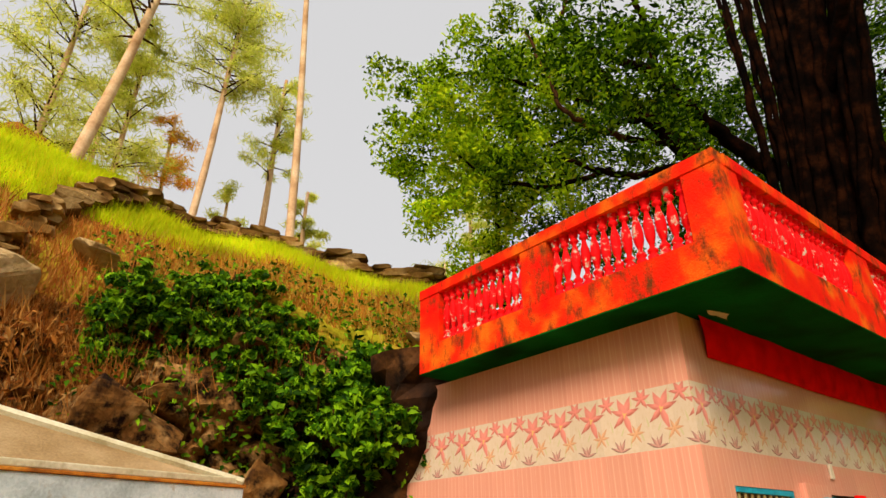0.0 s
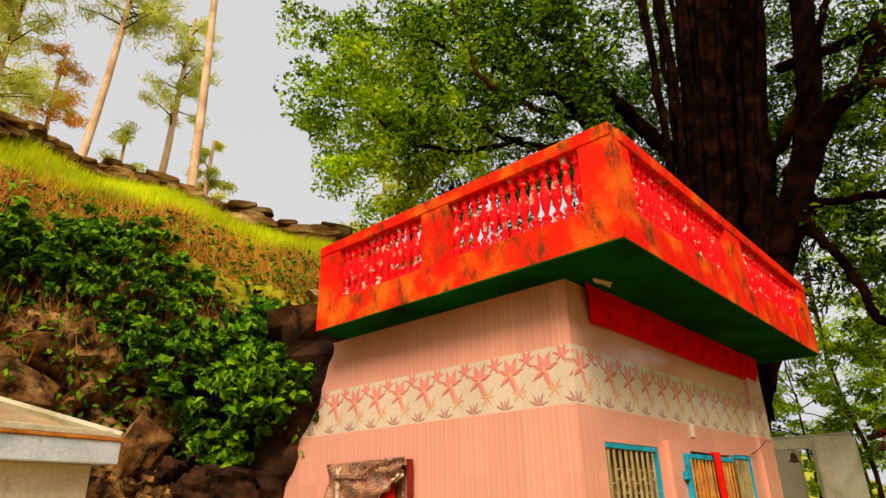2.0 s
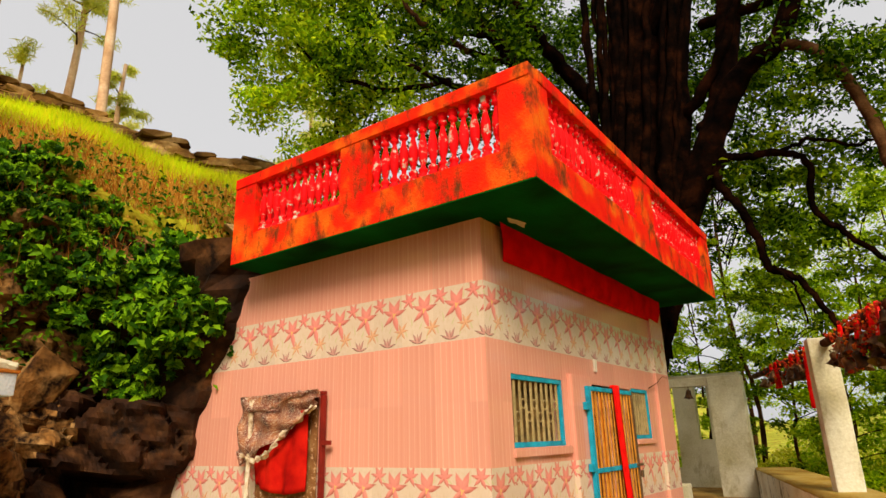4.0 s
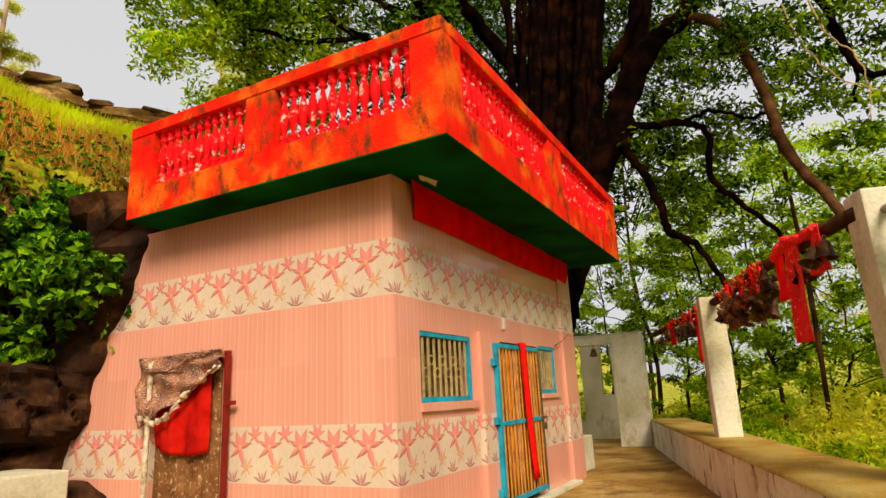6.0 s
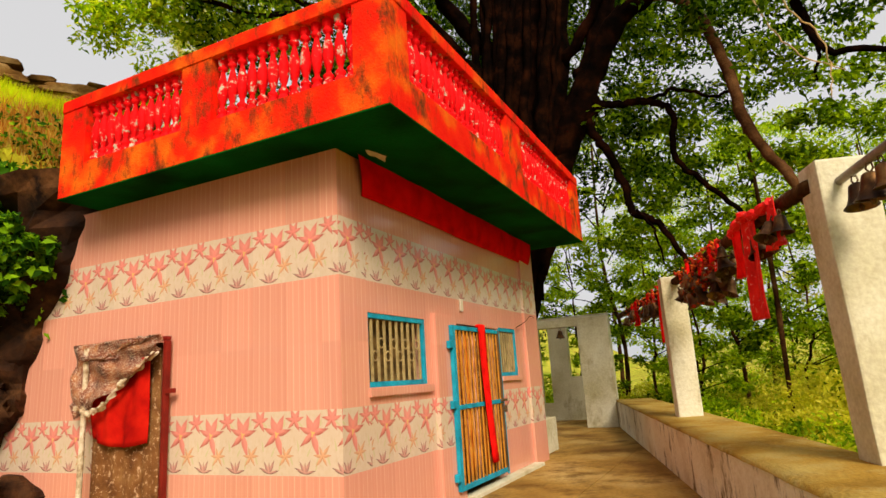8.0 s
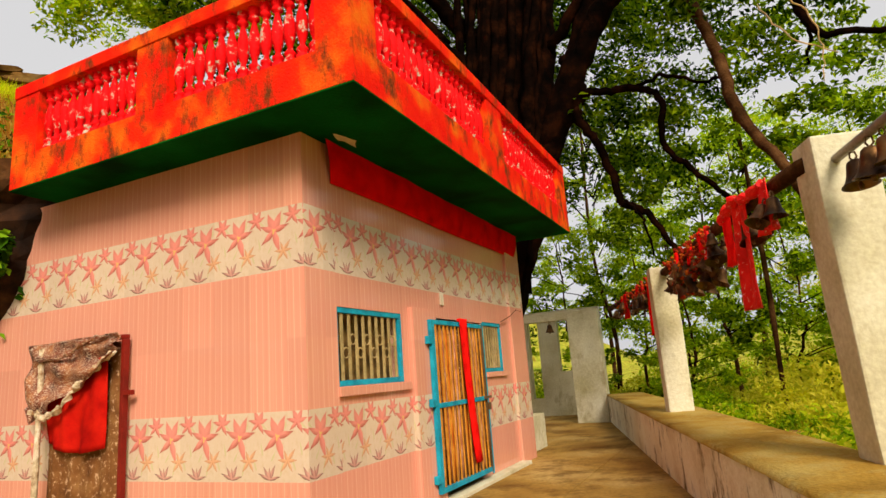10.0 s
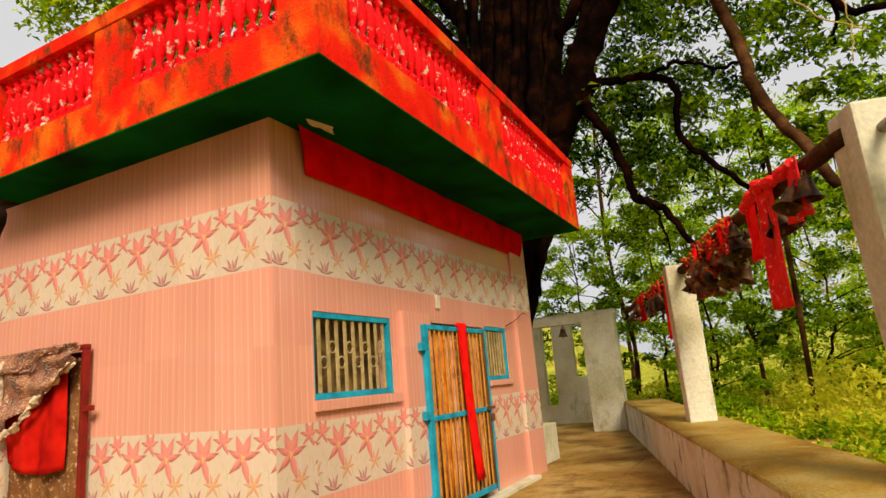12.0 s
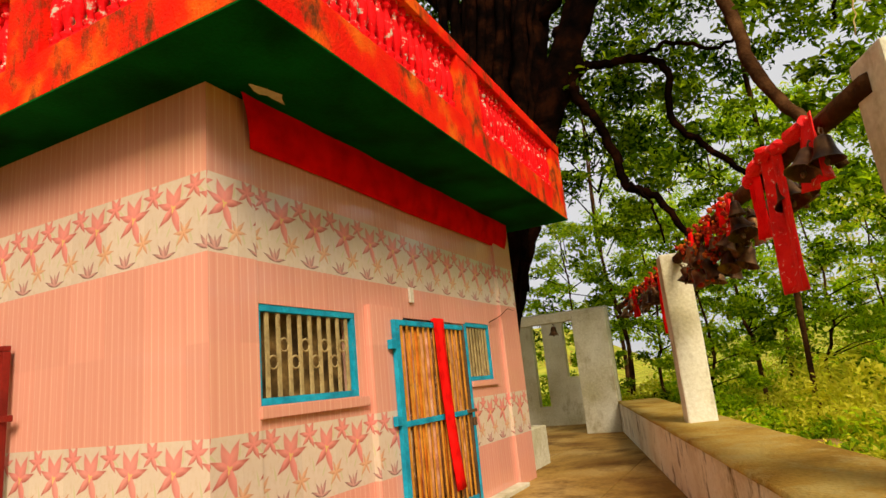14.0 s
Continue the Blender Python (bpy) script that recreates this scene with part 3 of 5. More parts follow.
def tile_wall(parent, m, x0, x1, holes, start=0.0, y=0.0, top=9.0):
    """Tiles on a wall face: local x along it, z up, the face looks to local -y."""
    i = math.floor((x0 - start) / TW)
    while start + i * TW < x1 - 0.004:
        a, b = start + i * TW, start + (i + 1) * TW
        i += 1
        for z0, z1, fl in ROWS_Z:
            z1 = min(z1, top)
            if z1 - z0 < 0.01:
                continue
            ca, cb = max(a, x0), min(b, x1)
            for pa, pb, pc, pd in wall_grid([(max(h[0], ca), min(h[1], cb), max(h[2], z0), min(h[3], z1)) for h in holes if h[0] < cb and h[1] > ca and h[2] < z1 and h[3] > z0], ca, cb, z0, z1):
                w, h = pb - pa - 0.0006, pd - pc
                if w < 0.006 or h < 0.006:
                    continue
                mx, mz = (a + b) / 2, (z0 + z1) / 2
                ob = new("wall_tile", tile_mesh(w, h, fl, (pa + pb) / 2 - mx, (pc + pd) / 2 - mz))
                ob.parent = parent
                ob.matrix_basis = m @ Matrix.Translation((mx, y, mz))


# the side wall's face looks to -x: its local x runs towards -y
SIDE = Matrix.Translation((0, 0, 0)) @ Matrix.Rotation(radians(-90), 4, "Z")


bay = boxed("door_pier", [((1.56, -0.031, 0.0), (2.04, FRONT_Y - 0.001, 1.87))], M_GROUT, house)
end_pier = boxed("end_pier", [((4.41, -0.011, 0.0), (4.95, FRONT_Y - 0.001, 3.122))], M_GROUT, house)
boxed("threshold", [((2.05, -0.13, 0.0), (4.395, FRONT_Y - 0.002, 0.05))], M_WHITE, house, "whitewashed threshold step", 0.008)


# roof slab with its green underside, and the red balustrade
SX0, SX1, SY0, SY1 = -0.44, 5.19, -0.79, 2.96
boxed("roof_slab", [((SX0 + 0.135, SY0 + 0.135, SLAB_Z + 0.008), (SX1 - 0.135, SY1 - 0.13, SLAB_Z + 0.11)), ((0.3, SY1 - 0.128, SLAB_Z + 0.008), (4.95, 4.4, SLAB_Z + 0.11))], M_ROOFGREY, house, "cement roof slab")
boxed("soffit", [((SX0, SY0, SLAB_Z - 0.006), (SX1, SY1, SLAB_Z + 0.006)), ((0.3, SY1 + 0.001, SLAB_Z - 0.006), (4.95, 4.4, SLAB_Z + 0.006))], M_GREEN, house, "dark green painted slab underside")
patch = [(0.34 + (0.13 + 0.05 * math.sin(3 * t * 0.45) + 0.03 * math.sin(t * 2.1)) * math.cos(t * 0.4488), -0.19 + (0.05 + 0.02 * math.sin(t * 1.7)) * math.sin(t * 0.4488), SLAB_Z - 0.0075) for t in range(14)]
mesh_object("plaster_patch", patch, [tuple(range(14))[::-1]], M_WHITE, house, "bare pale patch in the green paint")


def turned_baluster():
    prof = [(0.046, 0.0), (0.046, 0.05), (0.030, 0.07), (0.044, 0.085), (0.044, 0.105), (0.022, 0.125), (0.020, 0.15), (0.034, 0.19), (0.044, 0.24), (0.046, 0.30), (0.040, 0.36), (0.027, 0.41), (0.020, 0.445), (0.022, 0.465), (0.042, 0.48), (0.042, 0.50), (0.026, 0.515), (0.044, 0.535), (0.045, 0.58)]
    v, f = lathe_data(prof, 10)
    me = bpy.data.meshes.new("baluster")
    me.from_pydata(v, [], f)
    me.polygons.foreach_set("use_smooth", [True] * len(f))
    me.materials.append(M_BALUSTER)
    return me


BALUSTER = turned_baluster()


def balustrade(name, m, length, panels):
    """Local x along it, y inwards from its outer face; panels are (x0, x1) with balusters between posts."""
    rails = boxed(name, [], M_ORANGE, house)
    bm = bmesh.new()
    th = 0.13
    add_box(bm, (0, 0, SLAB_Z + 0.007), (length, th, SLAB_Z + 0.31), 0.003, m)
    add_box(bm, (-0.0, -0.012, PAR_TOP - 0.12), (length, th + 0.012, PAR_TOP), 0.010, m)
    bm.to_mesh(rails.data)
    bm.free()
    edges = [0.0] + [q for p in panels for q in p] + [length]
    for a, b in zip(edges[::2], edges[1::2]):
        if b - a > 0.03:
            boxed("post", [((a + 0.001, 0.0, SLAB_Z + 0.3105), (b - 0.001, th, PAR_TOP - 0.1205))], M_ORANGE, house, "weathered orange-red post", 0.002, m)
    for a, b in panels:
        k = max(1, round((b - a) / 0.112))
        for i in range(k):
            ob = new("baluster", BALUSTER)
            ob.parent = rails
            ob.matrix_basis = m @ Matrix.Translation((a + (b - a) * (i + 0.5) / k, th * 0.62, SLAB_Z + 0.31))
    return rails


# side: local x from the far end (y = 2.96) towards the corner
balustrade("side_balustrade", Matrix.Translation((SX0, SY1, 0)) @ Matrix.Rotation(radians(-90), 4, "Z"), SY1 - SY0, [(0.36, 1.66), (2.01, 3.45)])
balustrade("front_balustrade", Matrix.Translation((SX0 + 0.135, SY0, 0)), SX1 - SX0 - 0.135, [(0.18, 2.37), (2.82, 5.12)])
balustrade("far_balustrade", Matrix.Translation((SX1, SY0 + 0.135, 0)) @ Matrix.Rotation(radians(90), 4, "Z"), 3.6, [(0.3, 1.6), (1.95, 3.3)])
boxed("rear_parapet", [((SX0 + 0.135, SY1 - 0.13, SLAB_Z + 0.112), (SX1 - 0.14, SY1, PAR_TOP))], M_RED, house, "plain red parapet", 0.008)

# window
win = tagged(empty("grille_window", (0.965, 0.1, 1.17)), "blue framed window with khaki iron grille bars", "window")


def grille_window(win, w, bars, rings):
    x0, x1, z0, z1 = w
    y = FRONT_Y + 0.005
    f = 0.045
    for nm, lo, hi in (("top_rail", (x0, y, z1 - f), (x1, y + 0.045, z1)), ("bottom_rail", (x0, y, z0), (x1, y + 0.045, z0 + f)),
                       ("stile", (x0, y, z0 + f + 0.001), (x0 + f * 0.6, y + 0.045, z1 - f - 0.001)), ("stile", (x1 - f, y, z0 + f + 0.001), (x1, y + 0.045, z1 - f - 0.001))):
        boxed(nm, [(lo, hi)], M_BLUE, win, "", 0.004)
    xs = [x0 + f + (x1 - x0 - 2 * f) * (i + 0.5) / bars for i in range(bars)]
    for i, x in enumerate(xs):
        boxed("grille_bar", [((x - 0.016, y + 0.012, z0 + f + 0.001), (x + 0.016, y + 0.026, z1 - f - 0.001))], M_BAR, win, "", 0.003)
        if rings and i < bars - 1:
            zc = (z0 + z1) / 2 + (0.06 if i % 2 else -0.05)
            cx = (x + xs[i + 1]) / 2
            ring = [(cx + 0.042 * math.cos(t * math.pi / 6), y + 0.019, zc + 0.042 * math.sin(t * math.pi / 6)) for t in range(13)]
            v, fc = tube_data(ring, [0.007] * 13, 5)
            mesh_object("grille_ring", v, fc, M_BAR, win, smooth=True)
    boxed("shutter", [((x0 + 0.12 * (x1 - x0), y + 0.13, z0), (x1, y + 0.15, z1))], M_CURTAIN, win, "brown wooden shutter behind the bars")


grille_window(win, WIN1, 9, True)
boxed("window_sill", [((WIN1[0] - 0.02, FRONT_Y - 0.035, WIN1[2] - 0.075), (WIN1[1] + 0.08, FRONT_Y + 0.0, WIN1[2] - 0.004))], M_PINK, win, "pink tiled sill", 0.004)
win2 = tagged(empty("side_window", (3.8, 0.1, 1.21)), "small blue framed grille window beside the door", "window")
grille_window(win2, WIN2, 7, False)
boxed("window_sill", [((WIN2[0], FRONT_Y - 0.03, WIN2[2] - 0.06), (WIN2[1] + 0.05, FRONT_Y, WIN2[2] - 0.004))], M_PINK, win2, "pink tiled sill", 0.004)

# door
door = tagged(empty("grille_door", (1.86, -0.085, 0.05)), "blue iron grille door hung with coloured cloth strips", "door")
DX0, DX1, DZ0, DZ1, DY = 1.835, 3.16, 0.12, 1.76, -0.085
boxed("stile", [((DX0, DY, DZ0), (DX0 + 0.07, DY + 0.04, DZ1))], M_BLUE, door, "", 0.004)
boxed("stile", [((DX1 - 0.03, DY, DZ0), (DX1, DY + 0.04, DZ1))], M_IRON, door, "dark rusty worn stile", 0.004)
for z, h in ((DZ1 - 0.045, 0.045), (0.90, 0.045), (DZ0, 0.05)):
    boxed("rail", [((DX0 + 0.071, DY, z), (DX1 - 0.031, DY + 0.035, z + h))], M_BLUE, door, "", 0.004)
for i in range(13):
    x = DX0 + 0.11 + (DX1 - DX0 - 0.19) * i / 12
    boxed("bar", [((x - 0.007, DY + 0.004, DZ0 + 0.051), (x + 0.007, DY + 0.018, 0.899)), ((x - 0.007, DY + 0.004, 0.946), (x + 0.007, DY + 0.018, DZ1 - 0.046))], M_GOLD, door)
for z in (0.22, 0.92, 1.52):
    boxed("hinge", [((DX0 - 0.075, DY - 0.005, z), (DX0 - 0.001, -0.046, z + 0.075))], M_BLUE, door, "", 0.005)
for i in range(16):
    x = 1.90 + 0.0775 * i
    hanging_cloth("cloth_strip", (x, -0.045 + 0.006 * (i % 2), 1.72), (x + 0.076, -0.045 + 0.006 * (i % 2), 1.72), 1.56, (M_DOORWOOD, M_NET, M_ORANGESTRIP, M_PINKSTRIP, M_ORANGESTRIP, M_DOORWOOD, M_PINKSTRIP)[i % 7], 1.0, 0.004, 1.0, 0.003, 6, 4, seed=70 + i, parent=door)
# added dark sheet in place of the shade behind the door
boxed("backing", [((2.062, 0.12, 0.04), (3.358, 0.14, 1.799))], M_DARK, door, "dark sheet standing for the shaded room behind the cloth")
boxed("latch", [((DX1 - 0.12, DY - 0.02, 0.915), (DX1 + 0.08, DY - 0.001, 0.945))], M_IRON, door, "rusty sliding bolt", 0.004)
boxed("padlock", [((DX1 - 0.02, DY - 0.03, 0.79), (DX1 + 0.03, DY - 0.005, 0.87))], M_IRON, door, "", 0.008)
boxed("jamb", [((3.362, FRONT_Y - 0.012, 0.06), (3.41, FRONT_Y - 0.001, 1.80))], M_BLUE, door, "", 0.004)


tagged(hanging_cloth("red_scarf", (2.47, -0.105, 1.80), (2.68, -0.105, 1.80), 1.52, M_SCARF, 1.5, 0.012, 1.05, 0.004, 14, 14, (0.16, 0.0), 3), "long bright red scarf hanging down the grille door", "scarf")

tagged(boxed("red_tuft", [((2.50, -0.10, 1.765), (2.62, -0.06, 1.80))], M_SCARF, bevel=0.012), "small red cloth tuft on the door head", "cloth")

# red valance under the slab
def valance():
    nx, nz = 60, 8
    v = []
    for s in (0, 1):
        for j in range(nz + 1):
            w = j / nz
            for i in range(nx + 1):
                u = i / nx
                x = 0.20 + 0.13 * w + u * (4.57 - 0.13 * w)
                zt = 3.128
                zb = 2.795 + 0.008 * math.sin(u * 9)
                y = -0.075 * (1 - w) - 0.012 * w - 0.02 * math.sin(w * 3.14) + 0.005 * math.sin(u * 40 + w * 3) * (1 - 0.7 * w) + 0.006 * math.sin(u * 17) * (1 - 0.7 * w)
                v.append((x + 0.02, y + s * 0.005, zt + (zb - zt) * w))
    row, sz = nx + 1, (nx + 1) * (nz + 1)
    f = []
    for j in range(nz):
        for i in range(nx):
            q = (j * row + i, j * row + i + 1, (j + 1) * row + i + 1, (j + 1) * row + i)
            f += [q, tuple(sz + k for k in q[::-1])]
    for i in range(nx):
        k = nz * row + i
        f.append((k, k + 1, sz + k + 1, sz + k))
    return mesh_object("cloth_valance", v, f, M_CLOTH, None, "", True)


tagged(valance(), "red cloth valance stretched under the green slab", "valance")

# doorway in the side wall, hung with cloth
side_door = tagged(empty("side_doorway", (-0.04, 2.3, 0.0)), "narrow red iron door frame hung with brown net", "doorway")
boxed("post", [((-0.09, 1.80, 0.0), (-0.04, 1.842, 1.70))], M_REDIRON, side_door, "", 0.006)
tube("pole", [(-0.15, 2.80, 0.0), (-0.155, 2.79, 0.7), (-0.15, 2.80, 1.35), (-0.15, 2.81, 1.70)], 0.026, 0.023, M_LACE, side_door, "peeled cream wooden pole")
boxed("lintel", [((-0.09, 1.80, 1.702), (-0.04, 2.89, 1.74))], M_REDIRON, side_door, "", 0.006)
boxed("catch", [((-0.10, 1.70, 1.24), (-0.06, 1.799, 1.28))], M_REDIRON, side_door, "", 0.004)
tagged(hanging_cloth("net_curtain", (-0.03, 2.83, 1.69), (-0.03, 1.93, 1.69), 1.66, M_NET, 4, 0.012, 1.0, 0.004, 30, 16, seed=5), "brown spangled net curtain in the side doorway", "curtain")
tagged(hanging_cloth("red_drape", (-0.09, 2.80, 1.35), (-0.09, 2.0, 1.62), lambda u: 0.48 + 0.30 * u + 0.06 * math.sin(u * 3.1), M_DRAPE, 2.2, 0.026, 0.93, 0.005, 32, 14, seed=8, slant=2.5), "dark red cloth draped over the curtain", "drape")
tagged(hanging_cloth("brown_shawl", (-0.13, 2.99, 1.74), (-0.13, 1.82, 1.755), lambda u: 0.16 + 0.55 * (1 - u) ** 0.8 * min(1, 6 * (u + 0.12)), M_SHAWL, 2.0, 0.045, 1.0, 0.010, 64, 28, (-0.03, 0.02), 4, slant=-11.0), "brown sequinned shawl slung over the door frame", "shawl")

lace = smooth_line([(-0.17, 2.90, 1.16), (-0.18, 2.70, 1.10), (-0.18, 2.50, 1.16), (-0.17, 2.25, 1.36), (-0.16, 2.0, 1.52), (-0.15, 1.83, 1.60)], 8, 0.012, 6)
lv, lf = tube_data(lace, [0.020 + 0.011 * math.sin(i * 1.7) for i in range(len(lace))], 7, 0.9, 9)
tagged(mesh_object("lace_edging", lv, lf, M_LACE), "crumpled cream lace edging along the shawl", "lace")
fold = smooth_line([(-0.16, 2.86, 1.62), (-0.18, 2.5, 1.60), (-0.18, 2.2, 1.70), (-0.15, 1.95, 1.74)], 8, 0.010, 7)
lv, lf = tube_data(fold, [0.020 + 0.010 * math.sin(i * 1.3) for i in range(len(fold))], 7, 0.5, 12)
tagged(mesh_object("lace_edging", lv, lf, M_SHAWL), "rolled spangled fold of the shawl", "lace")

# switch plate
tagged(boxed("wall_fitting", [((2.26, FRONT_Y - 0.025, 1.94), (2.33, FRONT_Y - 0.001, 2.08))], M_PLASTIC, bevel=0.008), "small pale plastic fitting on the tiled wall", "fitting")

# ---- low wall, pillars and bell beam ----
LF = Matrix.LocRotScale(LOW_A, Matrix(((LOW_DIR.x, LOW_OUT.x, 0), (LOW_DIR.y, LOW_OUT.y, 0), (0, 0, 1))).to_quaternion(), None)
LEN = (LOW_B - LOW_A).length
low = tagged(empty("low_wall"), "low whitewashed seat wall with mossy cement top", "wall", kind="structure")
bm = bmesh.new()
for i in range(16):
    a, b = LEN * i / 16, LEN * (i + 1) / 16
    add_box(bm, (a, 0.0, -1.2), (b, 0.78, LOW_H - 0.03), 0.0, LF)
part("wall_body", bm, M_SEAT, low)
bm = bmesh.new()
n = 60
tv = []
for i in range(n + 1):
    for y in (-0.012, 0.0, 0.2, 0.45, 0.7, 0.79):
        x = LEN * i / n
        z = LOW_H + 0.008 * noise.noise((x * 2.1, y * 5, 1)) - (0.03 if y in (-0.012, 0.79) else 0)
        tv.append(LF @ Vector((x, y + 0.012 * noise.noise((x * 3, y, 7)), z)))
tf = [(i * 6 + j, i * 6 + j + 1, (i + 1) * 6 + j + 1, (i + 1) * 6 + j) for i in range(n) for j in range(5)]
mesh_object("wall_top", tv, tf, M_STONECAP, low, "brown mossy cement top", True)


def pillar(at, w, d, z0, z1, label, lean=(0.0, 0.0)):
    """A whitewashed pillar with worn edges; at: metres along and across the low wall."""
    bm = bmesh.new()
    add_box(bm, (at[0] - w / 2, at[1], z0), (at[0] + w / 2, at[1] + d, z1), 0.018, LF)
    bmesh.ops.subdivide_edges(bm, edges=[e for e in bm.edges if e.calc_length() > 0.6], cuts=8)
    for v in bm.verts:
        v.co += Vector((noise.noise(v.co * 2.3), noise.noise(v.co * 2.3 + Vector((9, 0, 0))), 0)) * 0.008
        v.co += LOW_OUT * (lean[0] + (lean[1] - lean[0]) * (v.co.z - z0) / (z1 - z0))
    return tagged(part("pillar", bm, M_WHITE), label, "pillar", "pillars along the low wall")


def along_of(x, y):
    p = LF.inverted() @ Vector((x, y, 0))
    return p.x, p.y


pa, pb = along_of(0.60, -3.22), along_of(4.68, -1.93)
pillar((pa[0], 0.475), 0.28, 0.34, LOW_H - 0.02, 2.43, "square whitewashed pillar standing on the low wall", (0.10, 0.06))
pillar((pb[0], 0.26), 0.26, 0.30, LOW_H - 0.02, 2.36, "square whitewashed pillar standing on the low wall")
pillar((pa[0] + 4.3, 0.40), 0.28, 0.34, LOW_H - 0.02, 2.36, "square whitewashed pillar standing on the low wall")

# gateway at the far end
gate = tagged(empty("gateway", (9.9, 0.3, 0)), "whitewashed far gateway with pillar, lintel and openings", "gateway")
boxed("pillar", [((9.75, -0.12, 0.0), (10.05, 0.56, 2.40))], M_WHITE, gate, "", 0.02)
boxed("lintel", [((9.80, 0.561, 2.22), (10.0, 2.6, 2.40))], M_WHITE, gate, "", 0.015)
for lo, hi in (((12.0, 0.3, 0.0), (12.2, 1.12, 2.45)), ((12.0, 1.121, 0.0), (12.2, 1.42, 1.1)), ((12.0, 1.421, 0.0), (12.2, 1.92, 2.45)), ((12.0, 1.921, 0.0), (12.2, 2.2, 0.45)), ((12.0, 2.201, 0.0), (12.2, 2.8, 2.45)), ((12.0, 0.3, 2.451), (12.2, 2.8, 2.65))):
    boxed("wall_panel", [(lo, hi)], M_WHITE, gate, "whitewashed wall between tall openings")

# planter by the house
planter = tagged(empty("planter", (5.5, 0.5, 0)), "whitewashed cement planter with soil beside the house", "planter")
boxed("planter_wall", [((5.0, 0.16, 0.0), (6.1, 0.28, 0.52)), ((5.98, 0.281, 0.0), (6.1, 1.4, 0.52)), ((5.0, 1.401, 0.0), (6.1, 1.5, 0.52))], M_WHITE, planter, "", 0.015)
boxed("soil", [((5.0, 0.28, 0.0), (5.978, 1.4, 0.46))], M_ROCK, planter, "brown soil")

# beam along the pillar heads
beam_pts = [LF @ Vector((along_of(10.0, 0.1)[0], 0.3, 2.36)), LF @ Vector((3.0, 0.36, 2.30)), LF @ Vector((pb[0], 0.44, 2.28)), LF @ Vector((pb[0] + 2.2, 0.5, 2.32)), LF @ Vector((pa[0], 0.55, 2.30))]
tagged(tube("bell_beam", beam_pts, 0.058, 0.05, M_LIMB, sides=9, wobble=0.3, seed=4), "rough log beam carrying bells along the pillars", "beam")
tagged(tube("bell_pipe", [LF @ Vector((pa[0] + 0.1, 0.66, 2.27)), LF @ Vector((pa[0] + 2.2, 0.62, 2.30)), LF @ Vector((pa[0] + 4.3, 0.60, 2.32))], 0.027, 0.027, M_PIPE, sides=10, wobble=0.0), "dull grey iron pipe carrying bells", "pipe")

BELL_V, BELL_F = lathe_data([(0.0, 0.16), (0.03, 0.158), (0.045, 0.145), (0.052, 0.11), (0.060, 0.07), (0.076, 0.03), (0.090, 0.010), (0.098, 0.003), (0.101, 0.0), (0.097, -0.001), (0.090, 0.004), (0.05, 0.06), (0.0, 0.08)], 14)
bell_me = bpy.data.meshes.new("bell")
bell_me.from_pydata(BELL_V, [], BELL_F)
bell_me.polygons.foreach_set("use_smooth", [True] * len(BELL_F))
bell_me.materials.append(M_BRASS)
brnd = random.Random(11)


_cv, _cf = tube_data([(0, 0, 0.10), (0, 0, 0.02), (0, 0, 0.0), (0, 0, -0.025)], [0.006, 0.007, 0.018, 0.010], 6)
clapper_me = bpy.data.meshes.new("clapper")
clapper_me.from_pydata([tuple(q) for q in _cv], [], _cf)
clapper_me.materials.append(M_IRON)
_cv, _cf = tube_data([(0, 0, 0.155), (0.018, 0, 0.18), (0.012, 0, 0.21), (-0.012, 0, 0.21), (-0.018, 0, 0.18), (0, 0, 0.155)], [0.006] * 6, 5)
loop_me = bpy.data.meshes.new("hanger_loop")
loop_me.from_pydata([tuple(q) for q in _cv], [], _cf)
loop_me.materials.append(M_IRON)


def bell(p, s, tilt=0.25):
    ob = new("bell", bell_me)
    ob.matrix_basis = Matrix.Translation(p) @ Euler((brnd.uniform(-tilt, tilt), brnd.uniform(-tilt, tilt), brnd.uniform(0, 6))).to_matrix().to_4x4() @ Matrix.Scale(s, 4)
    for nm, me in (("clapper", clapper_me), ("hanger_loop", loop_me)):
        new(nm, me).parent = ob
    return tagged(ob, "tarnished brass temple bell hung from the beam", "bell", "bells on the beam")


# ---- hillside ----
HC = Vector((-4.47, -2.49, 0))
HILL = [  # bearing from +x, foot distance, ledge distance and height, crest distance and height
    (36, 12.5, 13.2, 2.2, 16.0, 3.6), (42, 10.0, 10.8, 3.2, 13.6, 4.8), (50, 7.9, 8.7, 4.0, 11.5, 5.85), (54, 7.75, 8.7, 4.05, 11.5, 6.05), (61, 7.8, 8.9, 4.35, 11.7, 6.35), (68, 7.9, 9.1, 4.9, 12.0, 6.95),
    (76, 7.9, 9.2, 4.75, 12.2, 7.2), (80, 7.8, 9.2, 4.72, 12.3, 7.6), (84, 7.8, 9.2, 4.65, 12.6, 8.27), (90, 7.6, 9.2, 4.6, 13.0, 8.8), (105, 7.4, 9.2, 5.2, 12.6, 8.6), (130, 7.4, 9.5, 5.4, 13.0, 9.0)]


def hill_at(bearing):
    for a, b in zip(HILL, HILL[1:]):
        if a[0] <= bearing <= b[0]:
            t = (bearing - a[0]) / (b[0] - a[0])
            return [p + (q - p) * t for p, q in zip(a, b)]
    return list(HILL[-1] if bearing > 100 else HILL[0])


